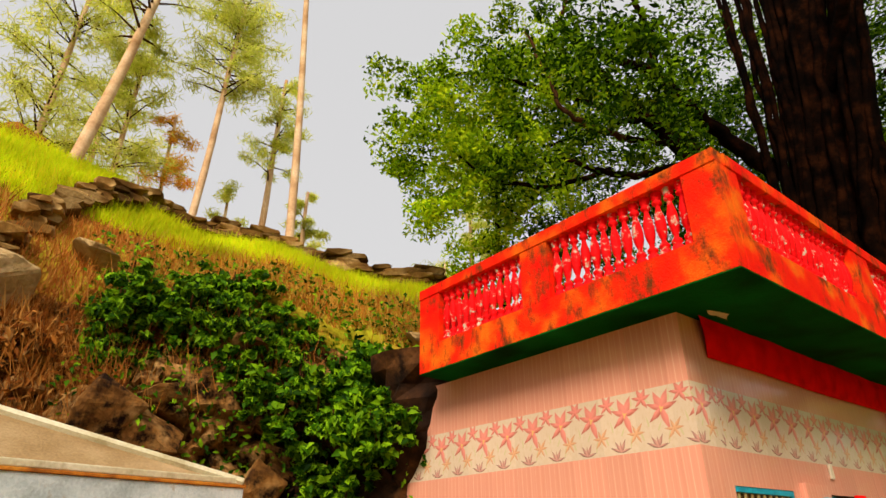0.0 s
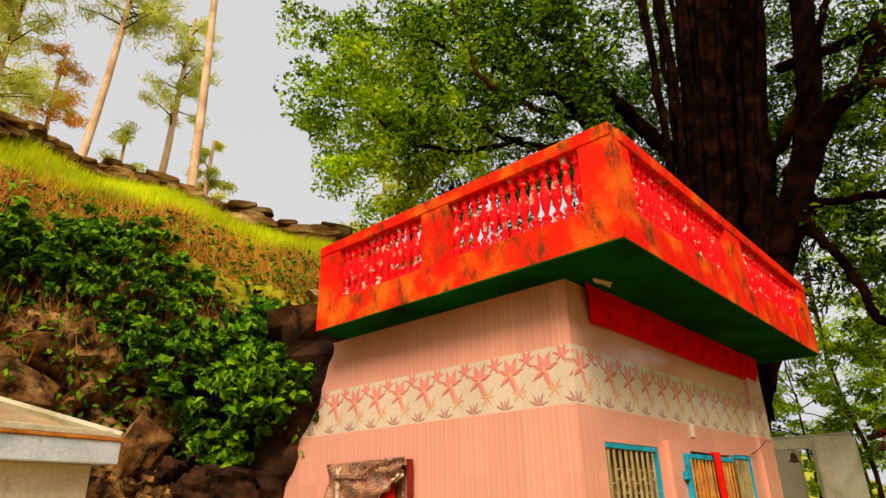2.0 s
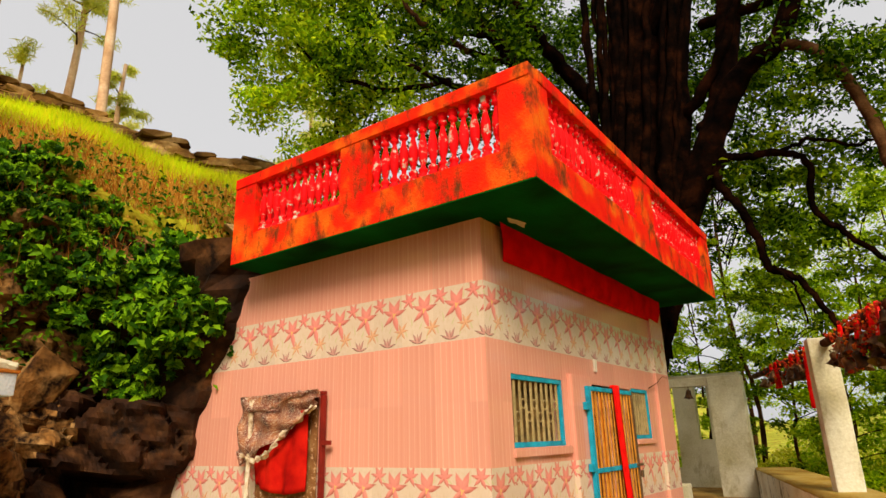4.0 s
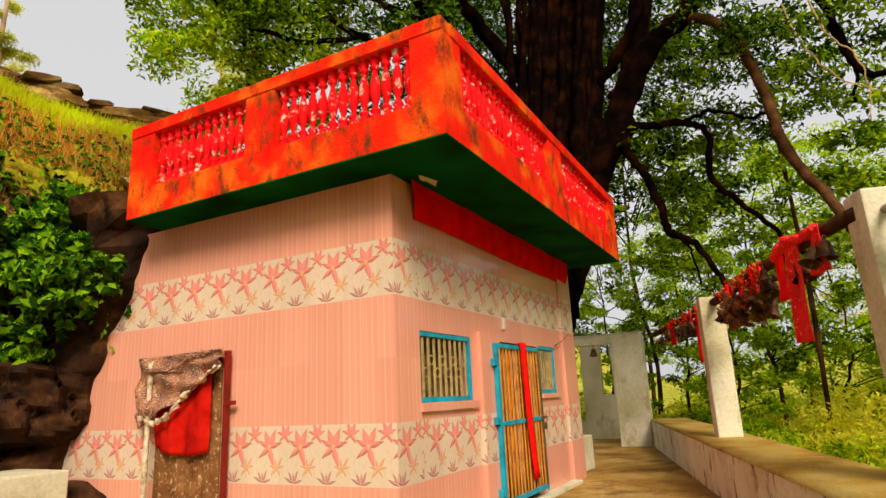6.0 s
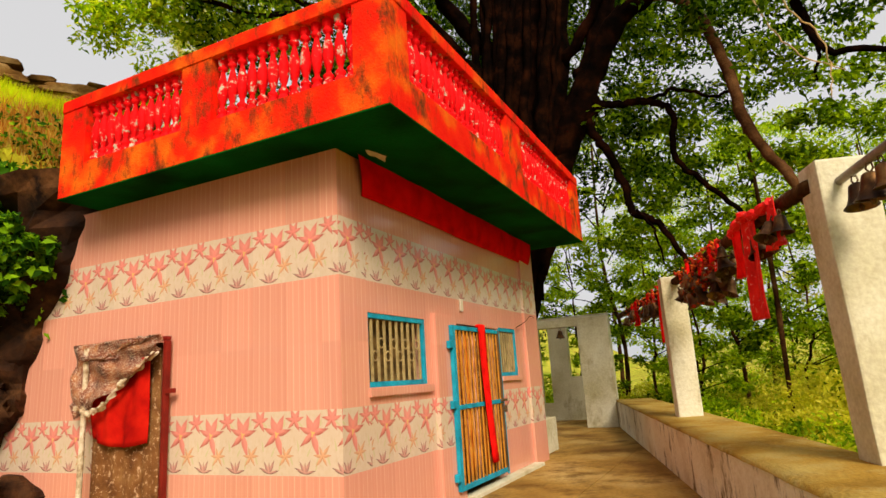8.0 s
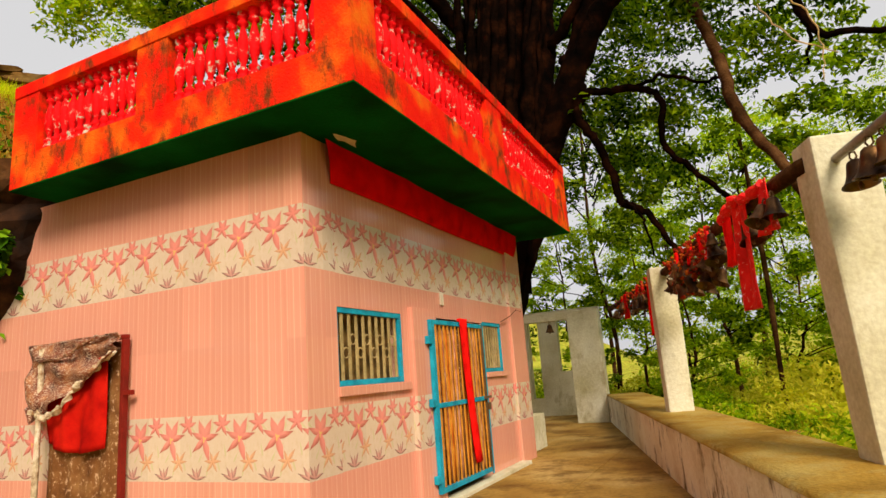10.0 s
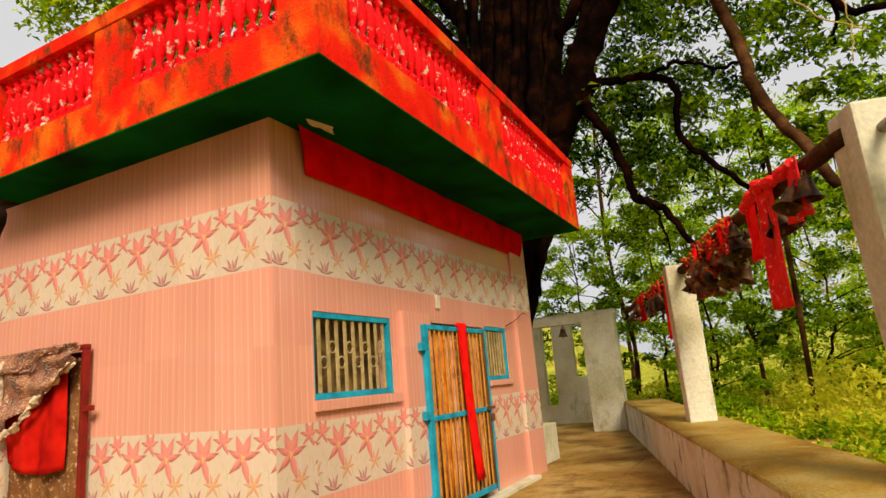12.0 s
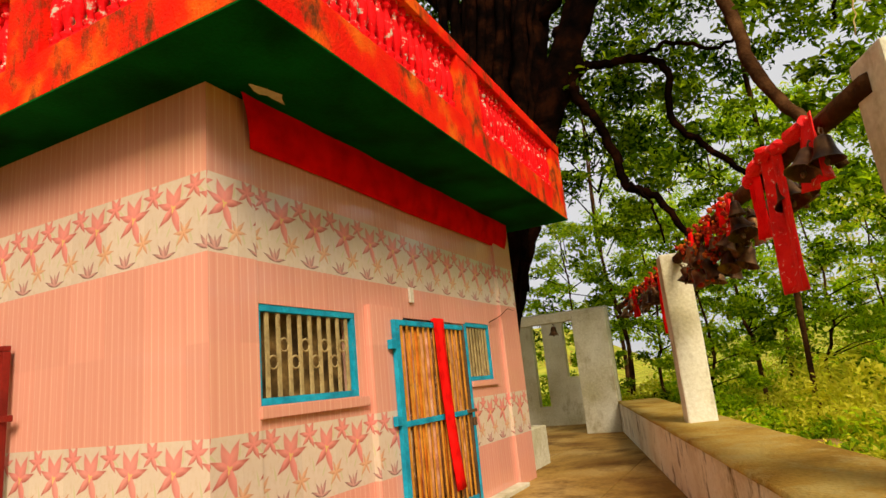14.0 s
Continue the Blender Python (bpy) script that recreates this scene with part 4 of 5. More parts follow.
def hill_point(bearing, v):
    """v 0..1 cliff, 1..2 grass slope, 2..3 the land behind the crest."""
    _, r0, r1, z1, r2, z2 = hill_at(bearing)
    if v <= 1:
        r, z = r0 + (r1 - r0) * v ** 1.5, -0.3 + (z1 + 0.3) * v
    elif v <= 2:
        t = v - 1
        r, z = r1 + (r2 - r1) * t, z1 + (z2 - z1) * t + 0.25 * math.sin(t * 3.14)
    else:
        t = v - 2
        r, z = r2 + 26 * t, z2 + 2.2 * t
    a = radians(bearing)
    d = Vector((math.cos(a), math.sin(a), 0))
    p = HC + d * r + Vector((0, 0, z))
    amp = 0.22 if v < 1 else (0.10 if v < 2 else 0.4)
    nz = noise.fractal(p * 0.9, 0.8, 2.1, 5) * amp
    if v < 1:
        # blocks of bedded rock, each standing out by its own amount, with cracks between
        for k, (grow, deep) in enumerate(((0.75, 0.75), (1.9, 0.26))):
            q = Vector((p.x * grow, p.y * grow, p.z * grow * 1.7 + p.x * 0.35 * grow)) + Vector((k * 5.3, 0, 0))
            far, at = noise.voronoi(q)
            nz += deep * noise.noise(at[0] * 5.7) - deep * 0.35 * max(0.0, 1 - (far[1] - far[0]) * 7)
        p = p - d * nz * min(1, v * 6 + 0.2) * min(1, (1.06 - v) * 5) + Vector((0, 0, 0.12 * nz))
    else:
        p.z += nz
    return p


NB, NV = 340, 130
hv, hf, hmat = [], [], []
for j in range(NV + 1):
    v = j / 80 if j < 80 else (1 + (j - 80) / 32 if j < 112 else 2 + (j - 112) / 18)
    for i in range(NB + 1):
        hv.append(hill_point(36 + 94 * i / NB, v))
for j in range(NV):
    for i in range(NB):
        hf.append((j * (NB + 1) + i, j * (NB + 1) + i + 1, (j + 1) * (NB + 1) + i + 1, (j + 1) * (NB + 1) + i))
        # low rock near the house takes the darker copy, its shade painted in
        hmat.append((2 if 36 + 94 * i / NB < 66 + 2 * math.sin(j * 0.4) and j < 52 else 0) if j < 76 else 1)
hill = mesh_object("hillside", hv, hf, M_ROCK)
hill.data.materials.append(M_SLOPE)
hill.data.materials.append(M_SHADEROCK)
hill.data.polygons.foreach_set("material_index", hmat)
hill.data.polygons.foreach_set("use_smooth", [k == 1 for k in hmat])
tagged(hill, "brown rock face below a grassy slope", "hillside", kind="structure")

nrng = np.random.default_rng(5)


def blades(name, pts, h, w, material, label):
    n = len(pts)
    a = nrng.uniform(0, 6.28, n)
    s = np.stack([np.cos(a), np.sin(a), np.zeros(n)], 1) * w
    lean = nrng.normal(size=(n, 3)) * 0.35
    lean[:, 2] = 1
    tip = pts + lean * (h * nrng.uniform(0.5, 1.4, n))[:, None]
    v = np.stack([pts - s, pts + s, tip], 1).reshape(-1, 3)
    f = (np.arange(n)[:, None] * 3 + [[0, 1, 2]])
    ob = leaves_object(name, v, f, material)
    return tagged(ob, label, "grass", kind="stuff")


def hill_scatter(n, b0, b1, v0, v1):
    return np.array([hill_point(nrng.uniform(b0, b1), nrng.uniform(v0, v1)) for _ in range(n)])


blades("slope_grass", np.concatenate([hill_scatter(23000, 48, 95, 1.36, 1.88), hill_scatter(6000, 79, 95, 1.6, 2.06)]), 0.22, 0.012, M_GRASS, "bright yellow-green grass on the slope")
blades("dry_grass", hill_scatter(8000, 48, 80, 0.97, 1.42), 0.22, 0.009, M_STRAW, "dry brown grass hanging over the rock ledge")

blades("rusty_grass", hill_scatter(7500, 79, 95, 0.35, 1.36), 0.24, 0.009, M_RUSTGRASS, "rust-brown dead grass hanging over the rock")
litter = hill_scatter(4200, 80, 93, 0.12, 0.95)
lv, lf = scatter_leaves(nrng, litter + nrng.normal(size=litter.shape) * 0.06, np.tile(np.array([[0.0, -0.9, 0.4]]), (len(litter), 1)), 0.13, 0.35, 0.6)
tagged(leaves_object("dead_leaves", lv, lf, M_RUSTGRASS), "dead rust-brown leaves caught on the rock", "dead leaves", kind="stuff")
twigs = np.concatenate([hill_scatter(500, 62, 79, 0.6, 1.15), hill_scatter(1700, 79, 93, 0.3, 1.15)])
blades("dry_stems", twigs - np.array([[0.0, 0.12, 0.0]]), 0.42, 0.006, M_RUSTGRASS, "thin dry stems standing out from the rock")
sprigs = hill_scatter(3400, 54, 84, 0.45, 1.3)
lv, lf = scatter_leaves(nrng, sprigs + np.array([[0.0, -0.12, 0.03]]) + nrng.normal(size=sprigs.shape) * 0.08, np.tile(np.array([[-0.2, -0.8, 0.5]]), (len(sprigs), 1)), 0.10, 0.5, 0.3)
tagged(leaves_object("rock_sprigs", lv, lf, M_VINE), "scattered green sprigs rooted in the rock", "sprigs", kind="stuff")

# dry stone wall on the crest
stone_wall = tagged(empty("dry_stone_wall"), "ruined dry stone wall of flat brown slabs", "stone wall")
srnd = random.Random(21)
stone_meshes = []
for k in range(8):
    bm = bmesh.new()
    bmesh.ops.create_cube(bm, size=1)
    bmesh.ops.subdivide_edges(bm, edges=bm.edges[:], cuts=1)
    for v in bm.verts:
        v.co = v.co * (0.85 if v.co.length > 0.75 else 1.0) + Vector((srnd.uniform(-1, 1), srnd.uniform(-1, 1), srnd.uniform(-1, 1))) * 0.09
    me = bpy.data.meshes.new("stone")
    bm.to_mesh(me)
    bm.free()
    me.materials.append(M_STONE)
    stone_meshes.append(me)


def stone(p, size, turn):
    ob = new("stone", srnd.choice(stone_meshes))
    ob.parent = stone_wall
    ob.matrix_basis = Matrix.Translation(p) @ Euler((srnd.uniform(-0.12, 0.12), srnd.uniform(-0.12, 0.12), turn)).to_matrix().to_4x4() @ Matrix.Diagonal((*size, 1))


b = 46.0
while b < 93:
    base = hill_point(b, 1.93 - 0.07 * max(0.0, b - 78.5)) + Vector((0, 0, 0.05))
    h = 0
    for c in range(srnd.choice((3, 4, 4, 5)) if b < 76 or b > 82 else 3):
        t = srnd.uniform(0.06, 0.14)
        stone(base + Vector((srnd.uniform(-0.08, 0.08), srnd.uniform(-0.08, 0.08), h + t * 0.45)), (srnd.uniform(0.28, 0.62), srnd.uniform(0.25, 0.42), t * 1.2), radians(b + 90) + srnd.uniform(-0.3, 0.3))
        h += t * 0.92
    b += srnd.uniform(0.8, 1.4)


def rock_mesh(seed, material):
    """An angular block: the hull of scattered corners, its edges broken."""
    rnd = random.Random(seed * 17 + 3)
    bm = bmesh.new()
    for _ in range(13):
        p = Vector((rnd.gauss(0, 1), rnd.gauss(0, 1), rnd.gauss(0, 1))).normalized() * rnd.uniform(0.75, 1.05)
        bm.verts.new((max(-0.8, min(0.8, p.x)), max(-0.75, min(0.75, p.y)), max(-0.7, min(0.7, p.z))))
    hull = bmesh.ops.convex_hull(bm, input=bm.verts[:])
    bmesh.ops.delete(bm, geom=[g for g in hull["geom_interior"] if isinstance(g, bmesh.types.BMVert)], context="VERTS")
    bmesh.ops.recalc_face_normals(bm, faces=bm.faces[:])
    bmesh.ops.bevel(bm, geom=bm.edges[:], offset=0.035, segments=1, affect="EDGES", profile=0.6)
    bmesh.ops.triangulate(bm, faces=bm.faces[:])
    bmesh.ops.subdivide_edges(bm, edges=[e for e in bm.edges if e.calc_length() > 0.3], cuts=2)
    o = Vector((seed * 3.7, seed * 1.3, 0))
    for v in bm.verts:
        v.co *= 1 + 0.06 * noise.fractal(v.co * 2.4 + o, 0.9, 2, 4)
    me = bpy.data.meshes.new("boulder")
    bm.to_mesh(me)
    bm.free()
    me.materials.append(material)
    return me


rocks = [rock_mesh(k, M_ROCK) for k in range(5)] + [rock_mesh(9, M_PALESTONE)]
for bearing, v, size, k in ((83.5, 1.12, (0.75, 0.5, 0.20), 5), (90, 0.95, (0.9, 0.7, 0.7), 5), (89, 0.72, (0.6, 0.5, 0.5), 4), (79, 0.60, (1.0, 0.5, 0.55), 0), (74.5, 0.66, (0.9, 0.5, 0.35), 3), (75.5, 0.46, (0.9, 0.5, 0.40), 2), (72, 0.54, (0.5, 0.4, 0.4), 4), (80.5, 0.34, (0.8, 0.5, 0.4), 1), (67.5, 0.46, (0.45, 0.4, 0.55), 2), (65.5, 0.36, (0.42, 0.4, 0.55), 1),
                            (70.5, 0.33, (0.5, 0.45, 0.40), 1), (68.5, 0.24, (0.6, 0.5, 0.45), 4), (80.5, 0.62, (0.6, 0.5, 0.5), 2), (84, 0.40, (0.7, 0.6, 0.5), 3), (53.5, 1.0, (0.42, 0.3, 0.18), 5)):
    ob = new("boulder", rocks[k])
    ob.matrix_basis = Matrix.Translation(hill_point(bearing, v)) @ Euler((0.12 * (k % 3) - 0.1, 0.15, radians(bearing - 90) + 0.3 * k)).to_matrix().to_4x4() @ Matrix.Diagonal((*size, 1))
    tagged(ob, "rough brown boulder bedded in the rock face", "boulder", "boulders in the rock face")



# climbing shrubs on the rock
def shrub(name, spots, per, size, material, label, seed):
    rng = np.random.default_rng(seed)
    base = hill_point(*spots[0][:2])
    thing = tagged(empty(name, base), label, "shrub")
    clumps = []
    for bearing, v, r in spots:
        p = hill_point(bearing, v)
        d = (HC - p).normalized()
        for _ in range(13):
            q = p + d * (0.10 + 0.35 * rng.uniform()) + Vector(rng.normal(size=3)) * r * 0.62
            clumps.append((*q, r * rng.uniform(0.22, 0.46)))
        v2, f2 = tube_data(smooth_line([p - d * 0.2, p + d * 0.2, p + d * 0.35 + Vector((0, 0, 0.3))], 4), [0.02 - 0.001 * i for i in range(9)], 5)
        mesh_object("stem", v2, f2, M_LIMB, thing)
    pts = clump_points(rng, clumps, per)
    v, f = scatter_leaves(rng, pts, np.tile(np.array([[-0.3, -0.9, 0.5]]), (len(pts), 1)), size, 0.55, 0.4)
    leaves_object("foliage", v, f, material, thing)


vrnd = random.Random(8)
spots_a = [(vrnd.uniform(69, 81), vrnd.uniform(0.90, 1.10), vrnd.uniform(0.22, 0.34)) for _ in range(30)] + [(vrnd.uniform(64, 71), vrnd.uniform(0.74, 0.98), vrnd.uniform(0.2, 0.3)) for _ in range(14)] + [(vrnd.uniform(78.5, 82.5), vrnd.uniform(0.78, 0.86), 0.18) for _ in range(6)]
spots_b = [(vrnd.uniform(54.5, 61.5), vrnd.uniform(0.58, 0.86), vrnd.uniform(0.24, 0.36)) for _ in range(24)] + [(vrnd.uniform(59.5, 63.0), vrnd.uniform(0.42, 0.56), vrnd.uniform(0.16, 0.24)) for _ in range(6)] + [(vrnd.uniform(62, 69), vrnd.uniform(0.58, 0.72), vrnd.uniform(0.16, 0.24)) for _ in range(7)]
shrub("climbing_shrub", spots_a, 26, 0.13, M_VINE, "dark green leafy shrub climbing the rock face", 31)
shrub("climbing_shrub", spots_b, 28, 0.13, M_VINE, "dark green leafy shrub beside the shrine wall", 32)


# rock buttress against the end of the side wall
def buttress():
    v, f, n, k = [], [], 22, 20
    for j in range(k + 1):
        z = -0.2 + 3.75 * j / k
        cy = 4.35 - 0.53 * (z - 0.7) + 0.75
        for i in range(n):
            t = 2 * math.pi * i / n
            d = Vector((math.cos(t) * 0.75, math.sin(t) * 0.85, 0))
            p = Vector((0.40, cy, z)) + d
            c = noise.voronoi(p * 1.6)[0]
            v.append(p + d * (0.30 * noise.fractal(p * 1.4, 0.9, 2, 4) + 0.35 * (c[1] - c[0]) - 0.08))
    for j in range(k):
        for i in range(n):
            f.append((j * n + i, j * n + (i + 1) % n, (j + 1) * n + (i + 1) % n, (j + 1) * n + i))
    f.append(tuple(k * n + i for i in range(n)))
    # outcrop in the darker rock colour that stands for shade
    return mesh_object("rock_outcrop", v, f, M_SHADEROCK)


tagged(buttress(), "brown rock outcrop against the tiled wall, shade put into its colour", "rock")
tagged(boxed("plinth", [((-2.3, 3.55, 0.0), (-0.42, 4.4, 0.70))], M_WHITE, bevel=0.02), "low whitewashed plinth below the rock", "plinth")

# small white shrine with hipped roof
kiosk = tagged(empty("small_shrine", (-2.11, 3.59, 0)), "small whitewashed shrine with a hipped grey roof", "shrine")
KX0, KX1, KY0, KY1 = -5.6, -2.25, 3.75, 5.1
boxed("wall", [((KX0, KY0, 0), (KX1, KY1, 1.66))], M_WHITE, kiosk, "", 0.01)
boxed("cornice", [((KX0 - 0.12, KY0 - 0.16, 1.662), (KX1 + 0.14, KY1, 1.86))], M_PALEBLUE, kiosk, "pale blue-white cornice", 0.012)
boxed("trim", [((KX0 - 0.13, KY0 - 0.175, 1.862), (KX1 + 0.155, KY1, 1.89))], M_RUSTLINE, kiosk, "rusty orange trim line", 0.006)
e0, e1 = (KX0 - 0.1, KY0 - 0.15, 1.892), (KX1 + 0.12, KY0 - 0.15, 1.892)
e2, e3 = (KX1 + 0.12, KY1, 1.892), (KX0 - 0.1, KY1, 1.892)
ap = (-4.6, 4.6, 2.52)
mesh_object("roof", [e0, e1, e2, e3, ap], [(0, 1, 4), (2, 3, 4), (3, 0, 4), (3, 2, 1, 0)], M_ROOFGREY, kiosk, "grey cement roof")
mesh_object("end_slope", [e1, e2, ap], [(0, 1, 2)], M_PALEBLUE, kiosk, "whitewashed end slope of the roof")
for a in (e0, e1):
    v, f = tube_data([Vector(a) + Vector((0, 0, 0.02)), Vector(ap) + Vector((0, 0, 0.02))], [0.045, 0.045], 6)
    mesh_object("hip_ridge", v, f, M_WHITE, kiosk, "white hip ridge")
boxed("eave_strip", [((KX0 - 0.1, KY0 - 0.16, 1.893), (KX1 + 0.14, KY0 - 0.10, 1.95))], M_WHITE, kiosk, "", 0.01)


kiosk.rotation_euler[2] = radians(14.5)
kiosk.location += Vector((0.05, 0.0, 0.05))


# ---- trees ----
def crown(thing, clumps, per, size, material, seed, name="crown"):
    rng = np.random.default_rng(seed)
    pts = clump_points(rng, clumps, per)
    v, f = scatter_leaves(rng, pts, np.tile(np.array([[0, 0, 0.7]]), (len(pts), 1)), size, 0.42, 0.3)
    return leaves_object(name, v, f, material, thing)


big = tagged(empty("great_tree", (6.9, 1.3, 0)), "huge old dark-barked tree leaning over the shrine", "tree")
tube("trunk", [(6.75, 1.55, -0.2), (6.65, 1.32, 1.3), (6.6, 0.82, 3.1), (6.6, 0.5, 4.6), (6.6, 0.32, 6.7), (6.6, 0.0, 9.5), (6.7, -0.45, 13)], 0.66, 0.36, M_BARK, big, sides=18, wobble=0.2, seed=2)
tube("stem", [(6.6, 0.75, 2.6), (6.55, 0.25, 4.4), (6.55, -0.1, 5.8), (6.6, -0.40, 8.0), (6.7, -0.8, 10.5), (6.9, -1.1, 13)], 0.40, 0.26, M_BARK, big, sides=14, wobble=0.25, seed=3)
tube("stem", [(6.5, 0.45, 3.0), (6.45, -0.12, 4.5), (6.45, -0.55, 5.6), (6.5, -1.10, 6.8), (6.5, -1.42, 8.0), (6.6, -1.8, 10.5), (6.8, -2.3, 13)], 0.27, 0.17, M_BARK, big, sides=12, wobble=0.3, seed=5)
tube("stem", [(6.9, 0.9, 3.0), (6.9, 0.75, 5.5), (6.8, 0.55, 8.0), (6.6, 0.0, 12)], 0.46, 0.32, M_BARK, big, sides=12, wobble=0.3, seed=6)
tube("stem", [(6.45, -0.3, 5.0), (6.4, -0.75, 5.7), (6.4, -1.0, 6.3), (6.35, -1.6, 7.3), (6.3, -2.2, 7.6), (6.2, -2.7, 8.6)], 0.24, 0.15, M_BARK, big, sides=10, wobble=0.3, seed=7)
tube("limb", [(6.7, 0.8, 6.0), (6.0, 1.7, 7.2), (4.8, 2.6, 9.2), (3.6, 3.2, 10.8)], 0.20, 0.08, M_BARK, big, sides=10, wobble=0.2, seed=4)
LIMB_LINES = [
    ([(6.4, -0.85, 5.55), (6.4, -1.1, 5.78), (6.4, -1.39, 5.72), (6.4, -1.91, 5.65), (6.4, -2.25, 5.32), (6.4, -2.19, 4.58), (6.4, -2.5, 4.13), (6.4, -2.94, 3.58), (6.4, -3.3, 3.1)], 0.15, 0.05),
    ([(6.4, -1.91, 5.65), (6.45, -2.4, 5.75), (6.5, -2.9, 5.5), (6.5, -3.3, 5.6)], 0.07, 0.03),
    ([(6.4, -0.75, 6.5), (6.4, -0.96, 6.1), (6.4, -1.02, 5.82), (6.4, -0.88, 5.46), (6.4, -1.12, 4.88), (6.4, -1.34, 4.24), (6.4, -1.41, 3.8), (6.4, -1.75, 3.54), (6.4, -1.98, 3.18), (6.4, -2.15, 2.75), (6.4, -2.3, 2.3)], 0.20, 0.05),
    ([(6.3, -1.5, 3.75), (6.25, -1.75, 3.3), (6.3, -1.8, 2.8)], 0.05, 0.02),
    ([(6.5, -1.5, 7.4), (6.3, -2.2, 7.5), (6.0, -2.8, 6.9), (5.6, -3.14, 5.5), (5.3, -3.24, 4.5), (5.1, -3.47, 3.86), (4.9, -3.62, 3.5), (4.85, -3.8, 3.0)], 0.19, 0.09),
    ([(6.5, -1.0, 8.6), (6.4, -2.8, 8.4), (6.2, -4.0, 7.4), (6.1, -4.3, 6.2), (6.0, -4.5, 5.6), (5.8, -5.3, 5.3), (5.4, -6.2, 5.2)], 0.15, 0.04),
    ([(6.1, -4.3, 6.4), (6.1, -4.4, 5.8), (6.1, -4.3, 5.2)], 0.06, 0.03),
    ([(6.5, -0.5, 6.8), (6.2, -1.3, 7.6), (6.0, -1.8, 8.6), (5.6, -2.6, 9.8)], 0.16, 0.06),
    ([(6.4, 0.9, 6.8), (5.0, 1.9, 7.6), (3.8, 2.6, 7.3), (2.8, 3.1, 7.5)], 0.17, 0.05),
    ([(6.3, 1.4, 7.4), (4.6, 2.8, 9.4), (3.2, 3.4, 10.8)], 0.2, 0.05),
    ([(4.4, 2.7, 8.4), (3.4, 2.7, 8.2), (2.7, 2.9, 8.4), (2.6, 3.1, 9.3), (2.3, 3.3, 10.4)], 0.09, 0.04),
    ([(3.6, 2.7, 7.4), (2.6, 3.4, 7.0), (1.8, 4.0, 7.2), (1.2, 4.4, 7.8)], 0.08, 0.02),
    ([(4.8, 2.5, 9.0), (3.2, 3.6, 9.6), (1.9, 4.3, 9.8), (1.0, 5.0, 9.6)], 0.1, 0.03),
    ([(6.5, 0.0, 8.5), (5.6, -1.2, 10.2), (4.2, -2.2, 10.8)], 0.22, 0.05),
    ([(6.5, 0.8, 7.4), (6.3, 1.36, 8.08), (5.7, 1.65, 8.7), (5.1, 1.86, 9.16), (4.5, 2.16, 9.83), (3.9, 2.78, 10.39), (3.2, 3.2, 11.0)], 0.26, 0.09),
    ([(4.9, 2.02, 8.95), (4.5, 2.65, 8.88), (4.1, 3.15, 8.99), (3.8, 3.79, 8.88)], 0.12, 0.04),
    ([(4.6, 2.10, 9.70), (4.3, 1.84, 10.43), (4.0, 1.89, 11.2), (3.8, 1.8, 12.0)], 0.12, 0.06),
    ([(5.0, 1.80, 8.2), (4.6, 2.01, 8.02), (4.2, 2.66, 8.34), (3.9, 3.31, 8.72), (3.4, 4.0, 8.5)], 0.11, 0.03),
    ([(3.2, 2.9, 11.6), (3.2, 3.14, 11.09), (3.2, 3.68, 10.42), (3.2, 3.86, 9.5), (3.1, 4.19, 9.15), (2.8, 5.05, 9.38)], 0.075, 0.025)]
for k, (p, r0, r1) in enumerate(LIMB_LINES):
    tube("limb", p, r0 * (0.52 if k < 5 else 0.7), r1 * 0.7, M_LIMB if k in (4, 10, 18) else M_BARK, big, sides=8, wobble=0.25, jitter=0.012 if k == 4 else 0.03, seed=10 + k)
for line in ([(5.7, -3.9, 7.2), (5.6, -4.05, 6.2), (5.6, -4.35, 5.7), (5.6, -4.42, 5.2), (5.6, -4.35, 4.7)], [(5.9, -3.6, 7.0), (5.8, -3.8, 6.1), (5.7, -4.1, 5.5), (5.7, -4.6, 5.1)]):
    tube("hanging_vine", line, 0.016, 0.008, M_TAN, big, sides=5, jitter=0.02, seed=31)
trnd = random.Random(14)
for k in range(20):
    oy, ox = trnd.uniform(-0.75, 0.6), trnd.uniform(-0.62, -0.40)
    line = [(6.62 + ox, 0.9 + oy * 0.7, 2.2), (6.6 + ox, 0.6 + oy, 4.6), (6.6 + ox * 0.9, 0.42 + oy * 1.2, 6.7), (6.6 + ox * 0.8, 0.15 + oy * 1.6, 9.5), (6.7 + ox * 0.6, -0.1 + oy * 2.2, 12.5)]
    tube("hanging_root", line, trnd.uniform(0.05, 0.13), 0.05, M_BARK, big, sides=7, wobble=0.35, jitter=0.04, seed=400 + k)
crnd = random.Random(77)
clumps = []
for _ in range(470):
    a = crnd.uniform(0, 6.28)
    r = crnd.uniform(0.15, 1) ** 0.6 * 6.4
    x, y = 6.6 + r * math.cos(a) * 0.9, 0.6 + r * math.sin(a)
    z = 9.2 + 3.6 * crnd.uniform(-1, 1) * math.sqrt(max(0.05, 1 - (r / 6.9) ** 2)) - 0.02 * r * r
    if x < 5.6 and z < 5.6 + 0.3 * abs(x - 5.6):
        continue
    if x < 6.4 and -2.4 < y - 0.3 - (x - 6.6) * 0.25 < 1.0 and z < 10.8:
        continue
    clumps.append((x, y, z, crnd.uniform(0.3, 0.7)))
boughs = []
